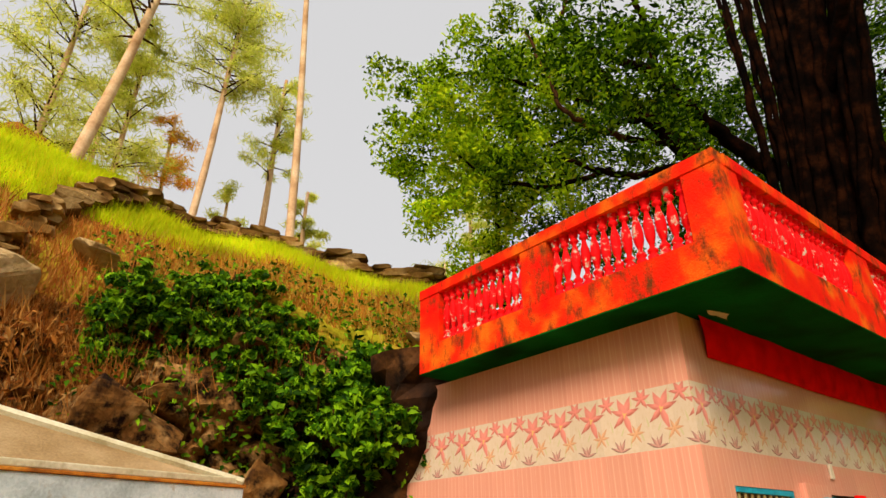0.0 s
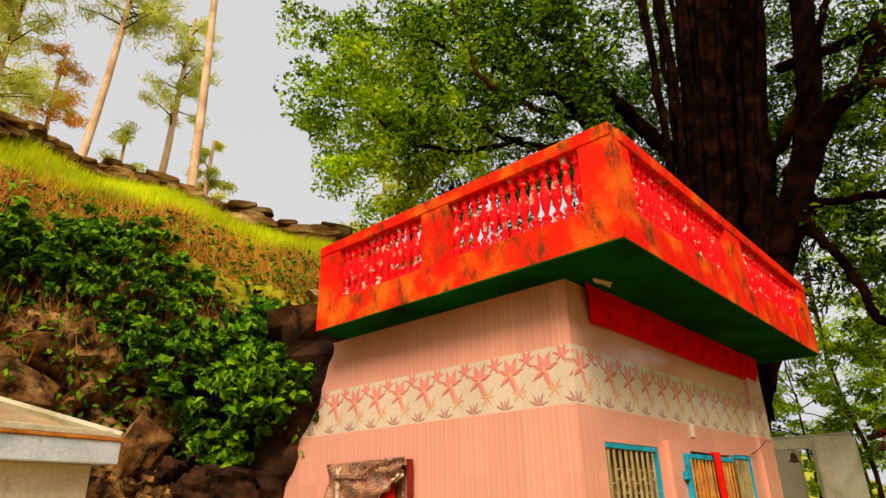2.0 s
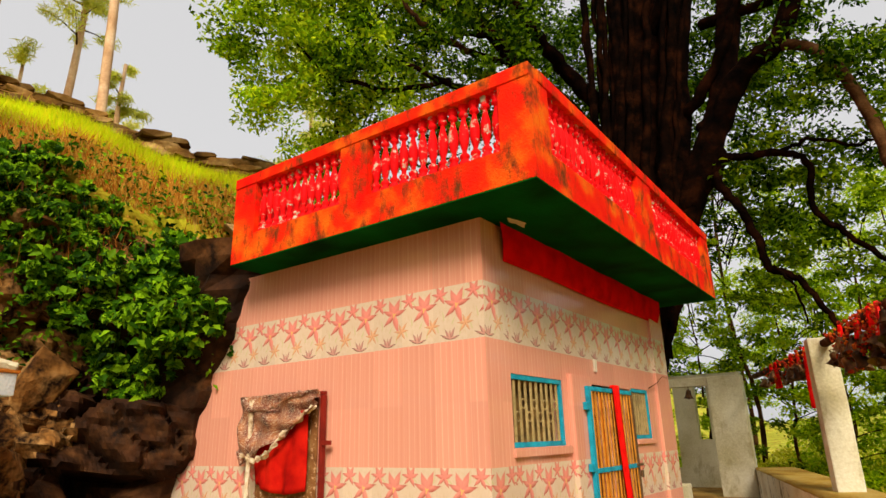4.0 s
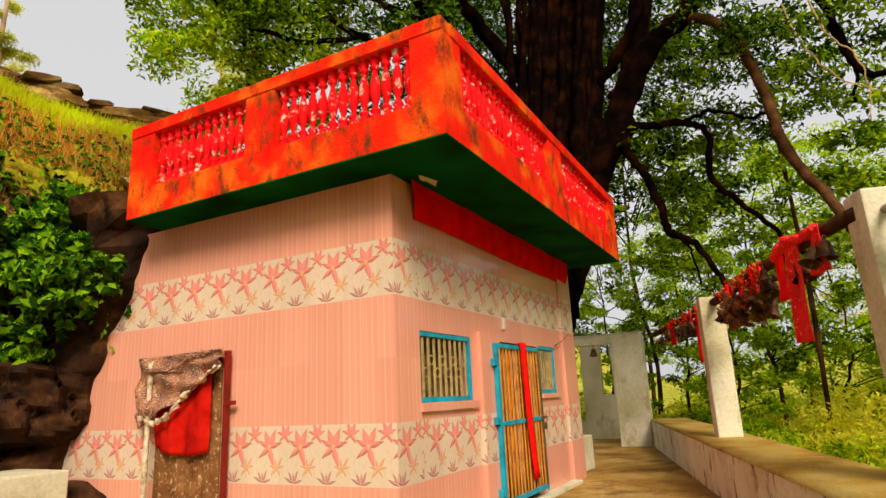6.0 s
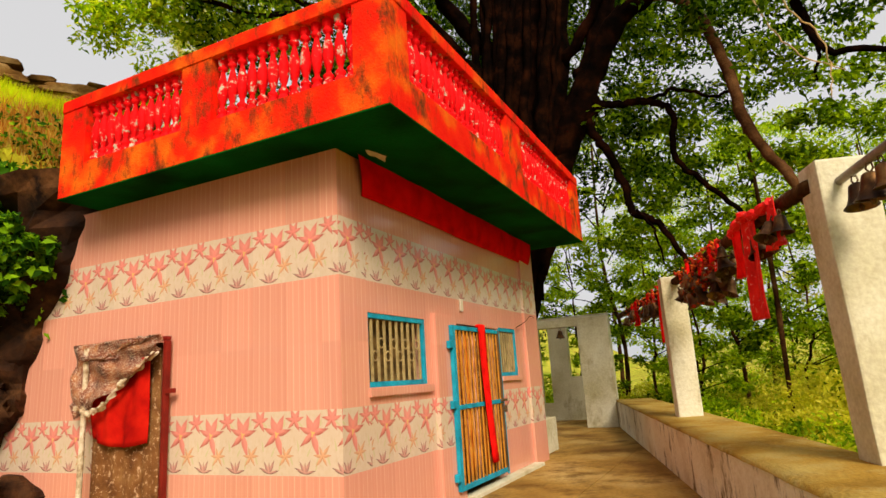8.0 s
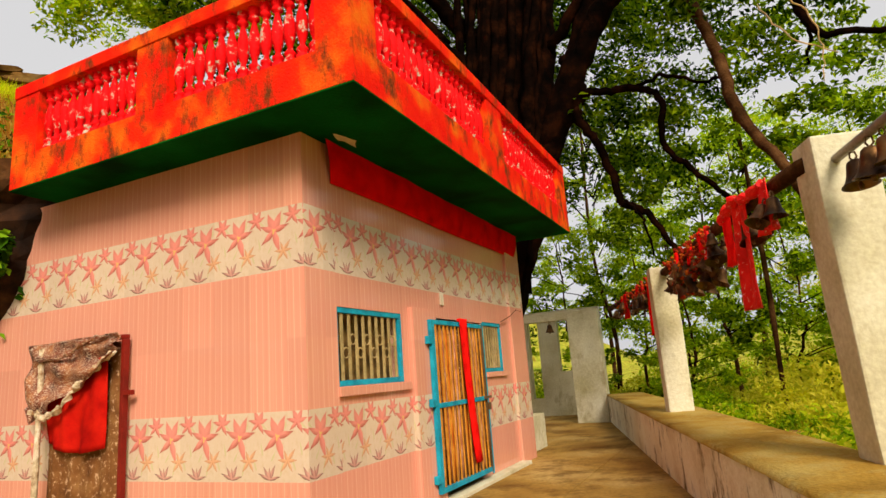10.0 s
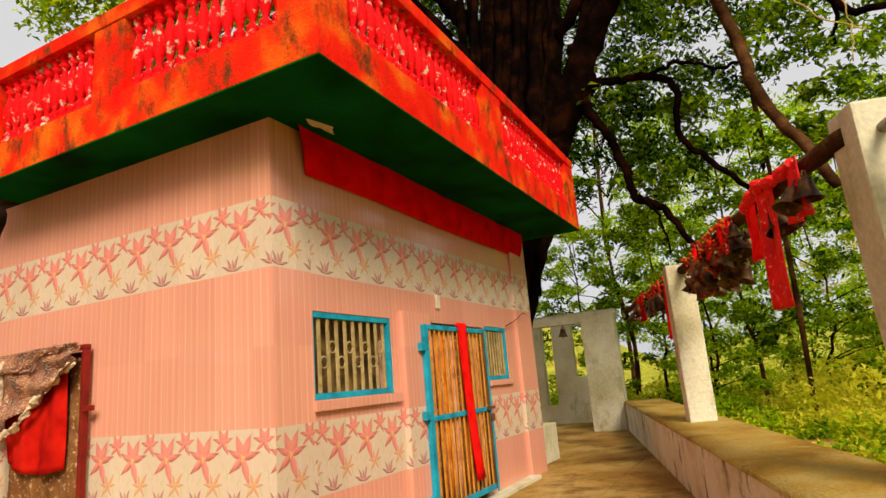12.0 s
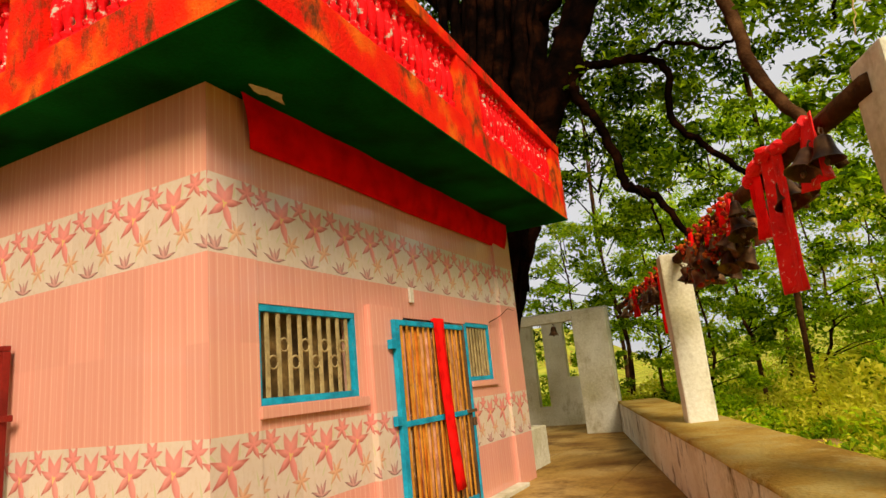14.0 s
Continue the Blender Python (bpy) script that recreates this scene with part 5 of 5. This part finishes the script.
for _ in range(170):                # boughs that reach over the rock
    t = crnd.random()
    q = (4.2 - 3.5 * t + crnd.uniform(-0.8, 0.8), 3.2 + 1.9 * t + crnd.uniform(-0.9, 0.9), 8.8 + crnd.uniform(-1.9, 2.6) * (1 - 0.35 * t))
    if q[0] > 2.9 and q[1] < 3.1:
        continue
    boughs.append((*q, crnd.uniform(0.25, 0.5)))
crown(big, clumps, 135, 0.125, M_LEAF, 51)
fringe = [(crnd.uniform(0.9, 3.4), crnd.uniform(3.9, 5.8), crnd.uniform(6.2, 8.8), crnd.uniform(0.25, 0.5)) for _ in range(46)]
# outer boughs take the brighter leaf copies, sunlight painted into them
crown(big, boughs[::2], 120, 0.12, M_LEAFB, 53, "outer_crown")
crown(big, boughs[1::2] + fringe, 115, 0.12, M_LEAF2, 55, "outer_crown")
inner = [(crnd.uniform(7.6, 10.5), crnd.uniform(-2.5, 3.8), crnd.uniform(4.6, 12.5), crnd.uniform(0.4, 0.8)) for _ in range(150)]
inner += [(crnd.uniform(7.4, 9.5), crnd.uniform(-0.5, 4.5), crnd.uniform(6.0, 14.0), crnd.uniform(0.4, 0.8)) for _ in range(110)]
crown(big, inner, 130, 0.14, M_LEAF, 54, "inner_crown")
low_clumps = []
for _ in range(165):
    x, y = crnd.uniform(5.6, 9.5), crnd.uniform(-7.5, -0.9)
    if x < 6.5 and y > -2.3:
        continue
    low_clumps.append((x, y, crnd.uniform(3.0, 8.0), crnd.uniform(0.25, 0.5)))
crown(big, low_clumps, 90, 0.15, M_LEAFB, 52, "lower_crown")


def hill_tree():
    """A light green tree on the hill behind the shrine."""
    rnd = random.Random(303)
    thing = tagged(empty("tree", (5.2, 7.4, 3.5)), "light green leafy tree behind the shrine roof", "tree")
    tube("trunk", [(5.2, 7.4, 2.8), (5.3, 7.3, 5.5), (5.1, 7.2, 9.0)], 0.16, 0.06, M_BARK, thing, seed=303)
    cl = []
    for k in range(70):
        q = (5.0 + rnd.uniform(-1.9, 1.6), 7.0 + rnd.uniform(-1.5, 1.5), rnd.uniform(5.2, 10.5), rnd.uniform(0.3, 0.6))
        cl.append(q)
        if k % 9 == 0:
            v, f = tube_data([(5.2, 7.3, q[2] - 0.8), q[:3]], [0.05, 0.012], 5)
            mesh_object("branch", v, f, M_BARK, thing)
    crown(thing, cl, 120, 0.13, M_LEAF2, 304)


hill_tree()


def leafy_tree(at, height, spread, seed, material, trunk_r=0.12, bare=0.35, size=0.17, n=64, per=85, label="slender green tree on the slope beyond the wall"):
    rnd = random.Random(seed)
    x, y = at
    z = ground_z(x, y) - 0.2
    thing = tagged(empty("tree", (x, y, z)), label, "tree", "trees beyond the low wall")
    lean = rnd.uniform(-0.4, 0.4)
    trunk_r *= 0.6
    tube("trunk", [(x, y, z), (x + lean * 0.2 + 0.1, y + rnd.uniform(-0.2, 0.2), z + height * 0.25), (x + lean * 0.5 - 0.08, y + rnd.uniform(-0.3, 0.3), z + height * 0.5), (x + lean, y + 0.1, z + height * 0.92)], trunk_r, trunk_r * 0.3, M_LIMB, thing, sides=8, jitter=0.05, wobble=0.3, seed=seed)
    cl = []
    for _ in range(n):
        a = rnd.uniform(0, 6.28)
        h = rnd.uniform(bare, 1.0)
        r = spread * math.sqrt(rnd.random()) * (1.15 - abs(h - 0.62) * 1.3)
        q = (x + lean * h + r * math.cos(a), y + r * math.sin(a), z + height * h)
        cl.append((*q, rnd.uniform(0.10, 0.22) * spread))
        if _ % 6 == 0:
            v, f = tube_data([(x + lean * h, y, z + height * h * 0.86), ((x + lean * h + q[0]) / 2, (y + q[1]) / 2, z + height * h * 0.95), q], [trunk_r * 0.35, trunk_r * 0.22, 0.01], 5)
            mesh_object("branch", v, f, M_BARK, thing)
    crown(thing, cl, per, size, material, seed + 500)
    return thing


for k, (x, y, h, s, m, tr) in enumerate([(13.5, -2.6, 8, 2.6, M_LEAFB, 0.10), (16, 0.8, 11, 3.2, M_LEAFB, 0.14), (18, -3.5, 10, 3.0, M_LEAF2, 0.12), (15.5, -6.5, 9, 2.8, M_LEAFB, 0.12), (20, -8.5, 11, 3.4, M_LEAF2, 0.14), (22, 2.0, 13, 3.6, M_LEAF2, 0.15),
                                         (25, -4.0, 13, 3.8, M_LEAF2, 0.15), (12.0, -9.5, 8, 2.6, M_LEAF2, 0.10), (28, -12, 14, 4, M_LEAF2, 0.15), (17, 5.5, 12, 3.2, M_LEAF, 0.14), (24, 9, 14, 4.0, M_LEAF, 0.15), (14.5, 3.2, 9, 2.5, M_LEAF2, 0.1), (33, 0, 15, 4.5, M_LEAF2, 0.15), (35, -8, 15, 4.5, M_LEAF2, 0.15)]):
    leafy_tree((x, y), h, s, 100 + k, m, tr, bare=0.22)
for k, (x, y, h, sp, m) in enumerate([(12.5, -1.6, 5.0, 1.6, M_LEAF2), (14.2, -0.4, 6.0, 1.8, M_LEAFB), (14.5, -4.2, 6.0, 2.0, M_LEAF2), (11.5, -5.5, 5.0, 1.7, M_LEAFB), (17, -6.0, 7.0, 2.2, M_LEAF3), (17.5, -1.5, 7.0, 2.2, M_LEAF2), (20.5, -4.2, 8.0, 2.5, M_LEAF2), (9.5, -6.8, 4.2, 1.6, M_LEAF3), (13.2, -8.2, 6.0, 2.0, M_LEAF2), (15.5, 1.9, 6.0, 1.9, M_LEAF2), (22, -8.0, 8.0, 2.8, M_LEAF3), (24, -0.5, 9.0, 3.0, M_LEAF2)]):
    leafy_tree((x, y), h, sp, 160 + k, m, 0.09, bare=0.05, size=0.14, n=60, per=75, label="bushy yellow-green sapling beyond the low wall")
# unseen trees, added round the open side to hold back low skylight
for k, (a, d, h) in enumerate(((142, 15, 9.5), (156, 14, 9.0), (170, 15, 9.5), (184, 14, 8.6), (198, 15.5, 8.6), (212, 15, 8.4), (226, 15, 9.0), (240, 14, 10.2), (254, 13, 11), (268, 12.5, 11.4), (282, 12, 11.4), (296, 13, 11.5))):
    leafy_tree((-1 + d * math.cos(radians(a)), -2 + d * math.sin(radians(a))), h, 2.9, 240 + k, M_LEAFB, 0.2, bare=0.08, size=0.30, n=56, per=60, label="unseen dense green tree, added to hold back low skylight")
# bare thin trunk beyond the wall
tagged(tube("pine_pole", [(9.8, -3.35, -2.5), (9.7, -3.4, 0.5), (9.6, -3.45, 3.0), (9.6, -3.4, 6.5)], 0.058, 0.04, M_LIMB, sides=7, seed=9, wobble=0.35), "thin dark knotty trunk beyond the low wall", "tree trunk")


def bushes(name, spots, per, size, material, label, seed):
    rng = np.random.default_rng(seed)
    for k, (x, y, r) in enumerate(spots):
        z = ground_z(x, y)
        thing = tagged(empty(name, (x, y, z)), label, "bush", "bushes beyond the low wall")
        cl = []
        for _ in range(16):
            a, q = rng.uniform(0, 6.28), r * math.sqrt(rng.uniform())
            cl.append((x + q * math.cos(a), y + q * math.sin(a), z + rng.uniform(0.1, 0.9) * r * (1.1 - 0.5 * q / r), r * rng.uniform(0.25, 0.42)))
        pts = clump_points(rng, cl, per)
        v, f = scatter_leaves(rng, pts, np.tile(np.array([[0, 0, 0.6]]), (len(pts), 1)), size, 0.4, 0.1)
        leaves_object("foliage", v, f, material, thing)
        v, f = tube_data([(x, y, z - 0.2), (x + 0.1, y, z + r * 0.6)], [0.04, 0.015], 5)
        mesh_object("stem", v, f, M_LIMB, thing)


prnd = random.Random(5)


def beyond(x, s):
    """A place s metres outside the low wall, abreast of x."""
    p = LOW_A + LOW_DIR * (LOW_A.x - x) / 0.96 + LOW_OUT * s
    return p.x, p.y


near = [(*beyond(prnd.uniform(3.5, 16), prnd.uniform(2.0, 5.0)), prnd.uniform(0.8, 1.4)) for _ in range(40)]
mid = [(*beyond(prnd.uniform(5, 26), prnd.uniform(5, 13)), prnd.uniform(1.3, 2.4)) for _ in range(44)]
far = [(*beyond(prnd.uniform(8, 45), prnd.uniform(12, 30)), prnd.uniform(1.5, 3.2)) for _ in range(26)]
bushes("bush", near[:24], 85, 0.12, M_LEAF2, "yellow-green leafy bush on the slope", 61)
bushes("bush", near[24:], 85, 0.12, M_LEAF3, "yellowing leafy bush on the slope", 62)
bushes("bush", mid[:22], 110, 0.16, M_LEAF2, "yellow-green leafy bush on the slope", 64)
bushes("bush", mid[22:], 110, 0.16, M_LEAF3, "yellowing leafy bush on the slope", 65)
sunny = [(*beyond(prnd.uniform(5, 15), prnd.uniform(4, 9)), prnd.uniform(1.7, 2.5)) for _ in range(14)]
bushes("bush", sunny, 150, 0.15, M_LEAF3, "tall yellowing bush in the open beyond the wall", 67)
bushes("bush", far, 80, 0.28, M_LEAF2, "large pale green bush on the far slope", 66)
for k, (x, y, r) in enumerate(((13.4, 0.2, 1.0), (14.2, 1.5, 1.2), (14, 2.8, 1.0), (15, -0.9, 1.3), (16.5, 0.6, 1.5), (16, 2.4, 1.5), (18, 4.0, 1.8))):
    bushes("bush", [(x, y, r)], 70, 0.14, M_LEAF2 if k % 2 else M_LEAF3, "yellow-green leafy bush behind the gateway", 163 + k)
meadow = np.array([(*q, ground_z(*q)) for q in (beyond(prnd.uniform(-2, 30), prnd.uniform(0.9, 14)) for _ in range(14000))])
blades("meadow_grass", meadow, 0.45, 0.014, M_LEAF3, "tall yellow-green grass on the slope beyond the wall")


# pines on the hill
def pine(bearing, dist, z0, z1, r, lean, seed, crown_from=0.55, spread=1.6, label="tall thin pine on the hilltop", needles=None, dens=1.0):
    rnd = random.Random(seed)
    a = radians(bearing)
    base = HC + Vector((math.cos(a), math.sin(a), 0)) * dist + Vector((0, 0, z0))
    right = Vector((math.sin(a), -math.cos(a), 0))
    top = base + right * lean + Vector((0, 0, z1 - z0))
    thing = tagged(empty("pine_tree", base), label, "tree", "pines on the hill")
    tube("trunk", [base, base.lerp(top, 0.35) + right * 0.05, base.lerp(top, 0.7), top], r, r * 0.45, M_PINE, thing, sides=8, seed=seed, wobble=0.1)
    cl = []
    for k in range(int(26 * dens)):
        h = crown_from + (1 - crown_from) * rnd.random()
        p = base.lerp(top, h)
        t = rnd.uniform(0, 6.28)
        q = p + Vector((math.cos(t), math.sin(t), 0.25)) * spread * rnd.uniform(0.3, 1) * (1.2 - 0.6 * h)
        v, f = tube_data([p, p.lerp(q, 0.5) + Vector((0, 0, 0.08)), q], [r * 0.25, r * 0.15, 0.008], 4)
        mesh_object("branch", v, f, M_LIMB, thing)
        cl.append((*q, rnd.uniform(0.3, 0.55) * spread * 0.6))
        cl.append((*p.lerp(q, 0.7), rnd.uniform(0.2, 0.4) * spread * 0.6))
    rng = np.random.default_rng(seed)
    pts = clump_points(rng, cl, 60)
    v, f = scatter_leaves(rng, pts, None, 0.30, 0.10, 0.0, 0.05)
    leaves_object("needles", v, f, needles or M_NEEDLE, thing)


pine(66.9, 16, 8.0, 24.0, 0.135, -0.6, 201, 0.78, 2.0)
pine(88.3, 15, 8.0, 20.0, 0.17, 1.6, 202, 0.5, 1.8, dens=1.4)
pine(76.9, 16, 8.0, 17.8, 0.12, 0.5, 203, 0.58, 2.1, dens=2.2)
pine(70.3, 19, 8.5, 17.5, 0.13, 0.3, 204, 0.45, 1.4)
pine(79.8, 18, 8.0, 14.0, 0.09, 0.0, 205, 0.15, 1.4, "rust-brown young pine on the hilltop", M_RUST)
pine(84.5, 17, 8.0, 15.0, 0.11, 0.2, 206, 0.25, 1.8, dens=2.0)
pine(48.6, 18, 5.0, 14.0, 0.10, 0.2, 207, 0.4, 1.2)
pine(51.5, 22, 5.0, 11.5, 0.10, 0.2, 208, 0.4, 1.6)
pine(66, 17, 7.4, 11.5, 0.10, 0.1, 209, 0.2, 1.0)
pine(73.5, 20, 8.0, 12.5, 0.10, 0.0, 210, 0.3, 1.2)
pine(91, 17, 8.5, 18.0, 0.12, 0.3, 211, 0.2, 2.2, dens=2.2)
pine(86.5, 22, 8.5, 20.0, 0.14, 0.3, 212, 0.2, 2.4, dens=2.0)
pine(62, 24, 7.5, 11.8, 0.10, 0.0, 213, 0.3, 1.6)

# bells, garlands and scarves on the beam
def beam_at(x):
    pts = sorted(beam_pts, key=lambda p: p.x)
    for p, q in zip(pts, pts[1:]):
        if p.x <= x <= q.x:
            return p.lerp(q, (x - p.x) / (q.x - p.x))
    return pts[0].copy() if x < pts[0].x else pts[-1].copy()


bell_x = [brnd.uniform(2.6, 4.1) for _ in range(46)] + [brnd.uniform(0.95, 2.5) for _ in range(13)] + [brnd.uniform(5.0, 8.6) for _ in range(30)]
for x in bell_x:
    p = beam_at(x)
    thick = 1.0 if 2.3 < x < 4 else 0.45
    s = brnd.uniform(0.5, 1.0) if x > 2.3 else brnd.uniform(0.6, 1.05)
    bell(p + LOW_OUT * brnd.uniform(-0.16, 0.12) + Vector((0, 0, -0.05 - 0.2 * s - brnd.uniform(0, 0.24) * thick)), s, 0.5)
for k in range(9):
    p = LF @ Vector((pa[0] + 0.36 + 0.16 * k, 0.65, 2.26))
    s = brnd.uniform(0.75, 1.05)
    bell(p + LOW_OUT * brnd.uniform(-0.01, 0.02) + Vector((0, 0, -0.015 - 0.2 * s - brnd.uniform(0, 0.03))), s, 0.18)
bell(Vector((9.9, 1.0, 1.98)), 1.1, 0.1)


_hv, _hf = lathe_data([(0.0, -1.0), (0.8, -0.6), (1.05, 0), (0.8, 0.6), (0.0, 1.0)], 7)
head_me = bpy.data.meshes.new("flower_head")
head_me.from_pydata(_hv, [], _hf)
head_me.materials.append(M_MARIGOLD)


def garland(x0, x1, sag, seed):
    """A sagging string of dried flower heads."""
    rnd = random.Random(seed)
    thing = tagged(empty("garland", beam_at((x0 + x1) / 2)), "dried orange-brown flower garland looped on the beam", "garland", "garlands on the beam")
    for i in range(24):
        t = i / 23
        p = beam_at(x0 + (x1 - x0) * t) + LOW_OUT * (-0.10 + rnd.uniform(-0.05, 0.05)) + Vector((0, 0, 0.02 - sag * 4 * t * (1 - t) + rnd.uniform(-0.02, 0.02)))
        ob = new("flower_head", head_me)
        ob.parent = thing
        ob.matrix_basis = Matrix.Translation(p - thing.location) @ Euler((rnd.uniform(0, 3), rnd.uniform(0, 3), 0)).to_matrix().to_4x4() @ Matrix.Scale(rnd.uniform(0.012, 0.024), 4)
    return thing


for k, (x0, x1, sag) in enumerate(((2.4, 3.0, 0.28), (2.7, 3.4, 0.36), (3.1, 3.9, 0.42), (3.3, 3.8, 0.22), (2.3, 2.8, 0.2), (6.0, 6.8, 0.25), (6.9, 7.8, 0.3), (5.2, 5.9, 0.2), (2.5, 3.2, 0.15), (2.9, 3.7, 0.3), (3.2, 4.0, 0.12), (2.6, 3.9, 0.5), (5.5, 6.6, 0.15), (7.2, 8.2, 0.2))):
    garland(x0, x1, sag, 90 + k)


def votive(x, w, drop, material, flare=1.3, seed=0, out=-0.08, lift=0.05, folds=1.8):
    p = beam_at(x) + LOW_OUT * out + Vector((0, 0, lift))
    q = -LOW_DIR * w * 0.5
    return tagged(hanging_cloth("votive_scarf", p - q, p + q, drop, material, folds, 0.028, flare, 0.006, 16, 14, seed=seed), "bright red votive scarf tied to the bell beam", "scarf", "scarves on the beam")


votive(1.58, 0.32, 0.84, M_TINSEL, 1.15, 40, folds=1.3)
votive(1.90, 0.16, 0.46, M_SCARF, 1.3, 41)
votive(1.10, 0.20, 0.36, M_TINSEL, 1.5, 42)
votive(2.65, 0.10, 0.25, M_SCARF, 1.5, 43)
votive(3.6, 0.10, 0.22, M_SCARF, 1.5, 44)
for k, (x, w, d) in enumerate(((2.45, 0.10, 0.30), (3.05, 0.10, 0.24), (5.7, 0.12, 0.26), (6.1, 0.16, 0.34))):
    votive(x, w, d, M_SCARF if k % 2 else M_TINSEL, 1.5, 140 + k)
votive(5.3, 0.09, 0.80, M_SCARF, 1.3, 45)
votive(7.3, 0.22, 0.42, M_SCARF, 1.3, 46)
votive(7.7, 0.16, 0.30, M_SCARF, 1.3, 47)
knot = smooth_line([beam_at(2.0) + LOW_OUT * -0.08 + Vector((0, 0, -0.02)), beam_at(1.82) + LOW_OUT * -0.09 + Vector((0, 0, 0.03)), beam_at(1.60) + LOW_OUT * -0.09 + Vector((0, 0, 0.06)), beam_at(1.35) + LOW_OUT * -0.08 + Vector((0, 0, 0.01)), beam_at(1.10) + LOW_OUT * -0.08 + Vector((0, 0, 0.04))], 6)
kv, kf = tube_data(knot, [0.036 + 0.016 * math.sin(i * 1.3) for i in range(len(knot))], 8, 0.35, 3)
tagged(mesh_object("twisted_scarf", kv, kf, M_TINSEL), "red tinselled scarf twisted round the beam", "scarf", "scarves on the beam")
tagged(tube("dry_twig", [(4.0, -0.02, 1.84), (4.3, -0.05, 1.93), (4.5, -0.07, 2.02), (4.62, -0.10, 2.0)], 0.006, 0.003, M_LIMB, sides=5), "thin dry twig stuck on the wall", "twig")

# ---- wall tiles, last ----
tile_wall(left, SIDE, -4.4, -0.001, [], start=-0.5 * TW)
tile_wall(pier, Matrix.Identity(4), 0.001, 0.389, [], start=-0.12)
tile_wall(front, Matrix.Identity(4), 0.391, 4.41, [WIN1, DOOR, WIN2, (1.56, 2.04, 0.0, 1.87)], start=0.39, y=FRONT_Y)
tile_wall(bay, Matrix.Identity(4), 1.561, 2.04, [], start=1.561, y=-0.043, top=1.87)
tile_wall(end_pier, Matrix.Identity(4), 4.411, 4.95, [], start=4.41, y=-0.023)
for wall, px, y0, y1, top in ((bay, 1.548, -0.042, FRONT_Y, 1.87), (end_pier, 4.398, -0.022, FRONT_Y, 3.12)):
    tile_wall(wall, Matrix.Translation((px, 0, 0)) @ Matrix.Rotation(radians(-90), 4, "Z"), -y1, -y0, [], start=-y1 - 0.1, top=top)
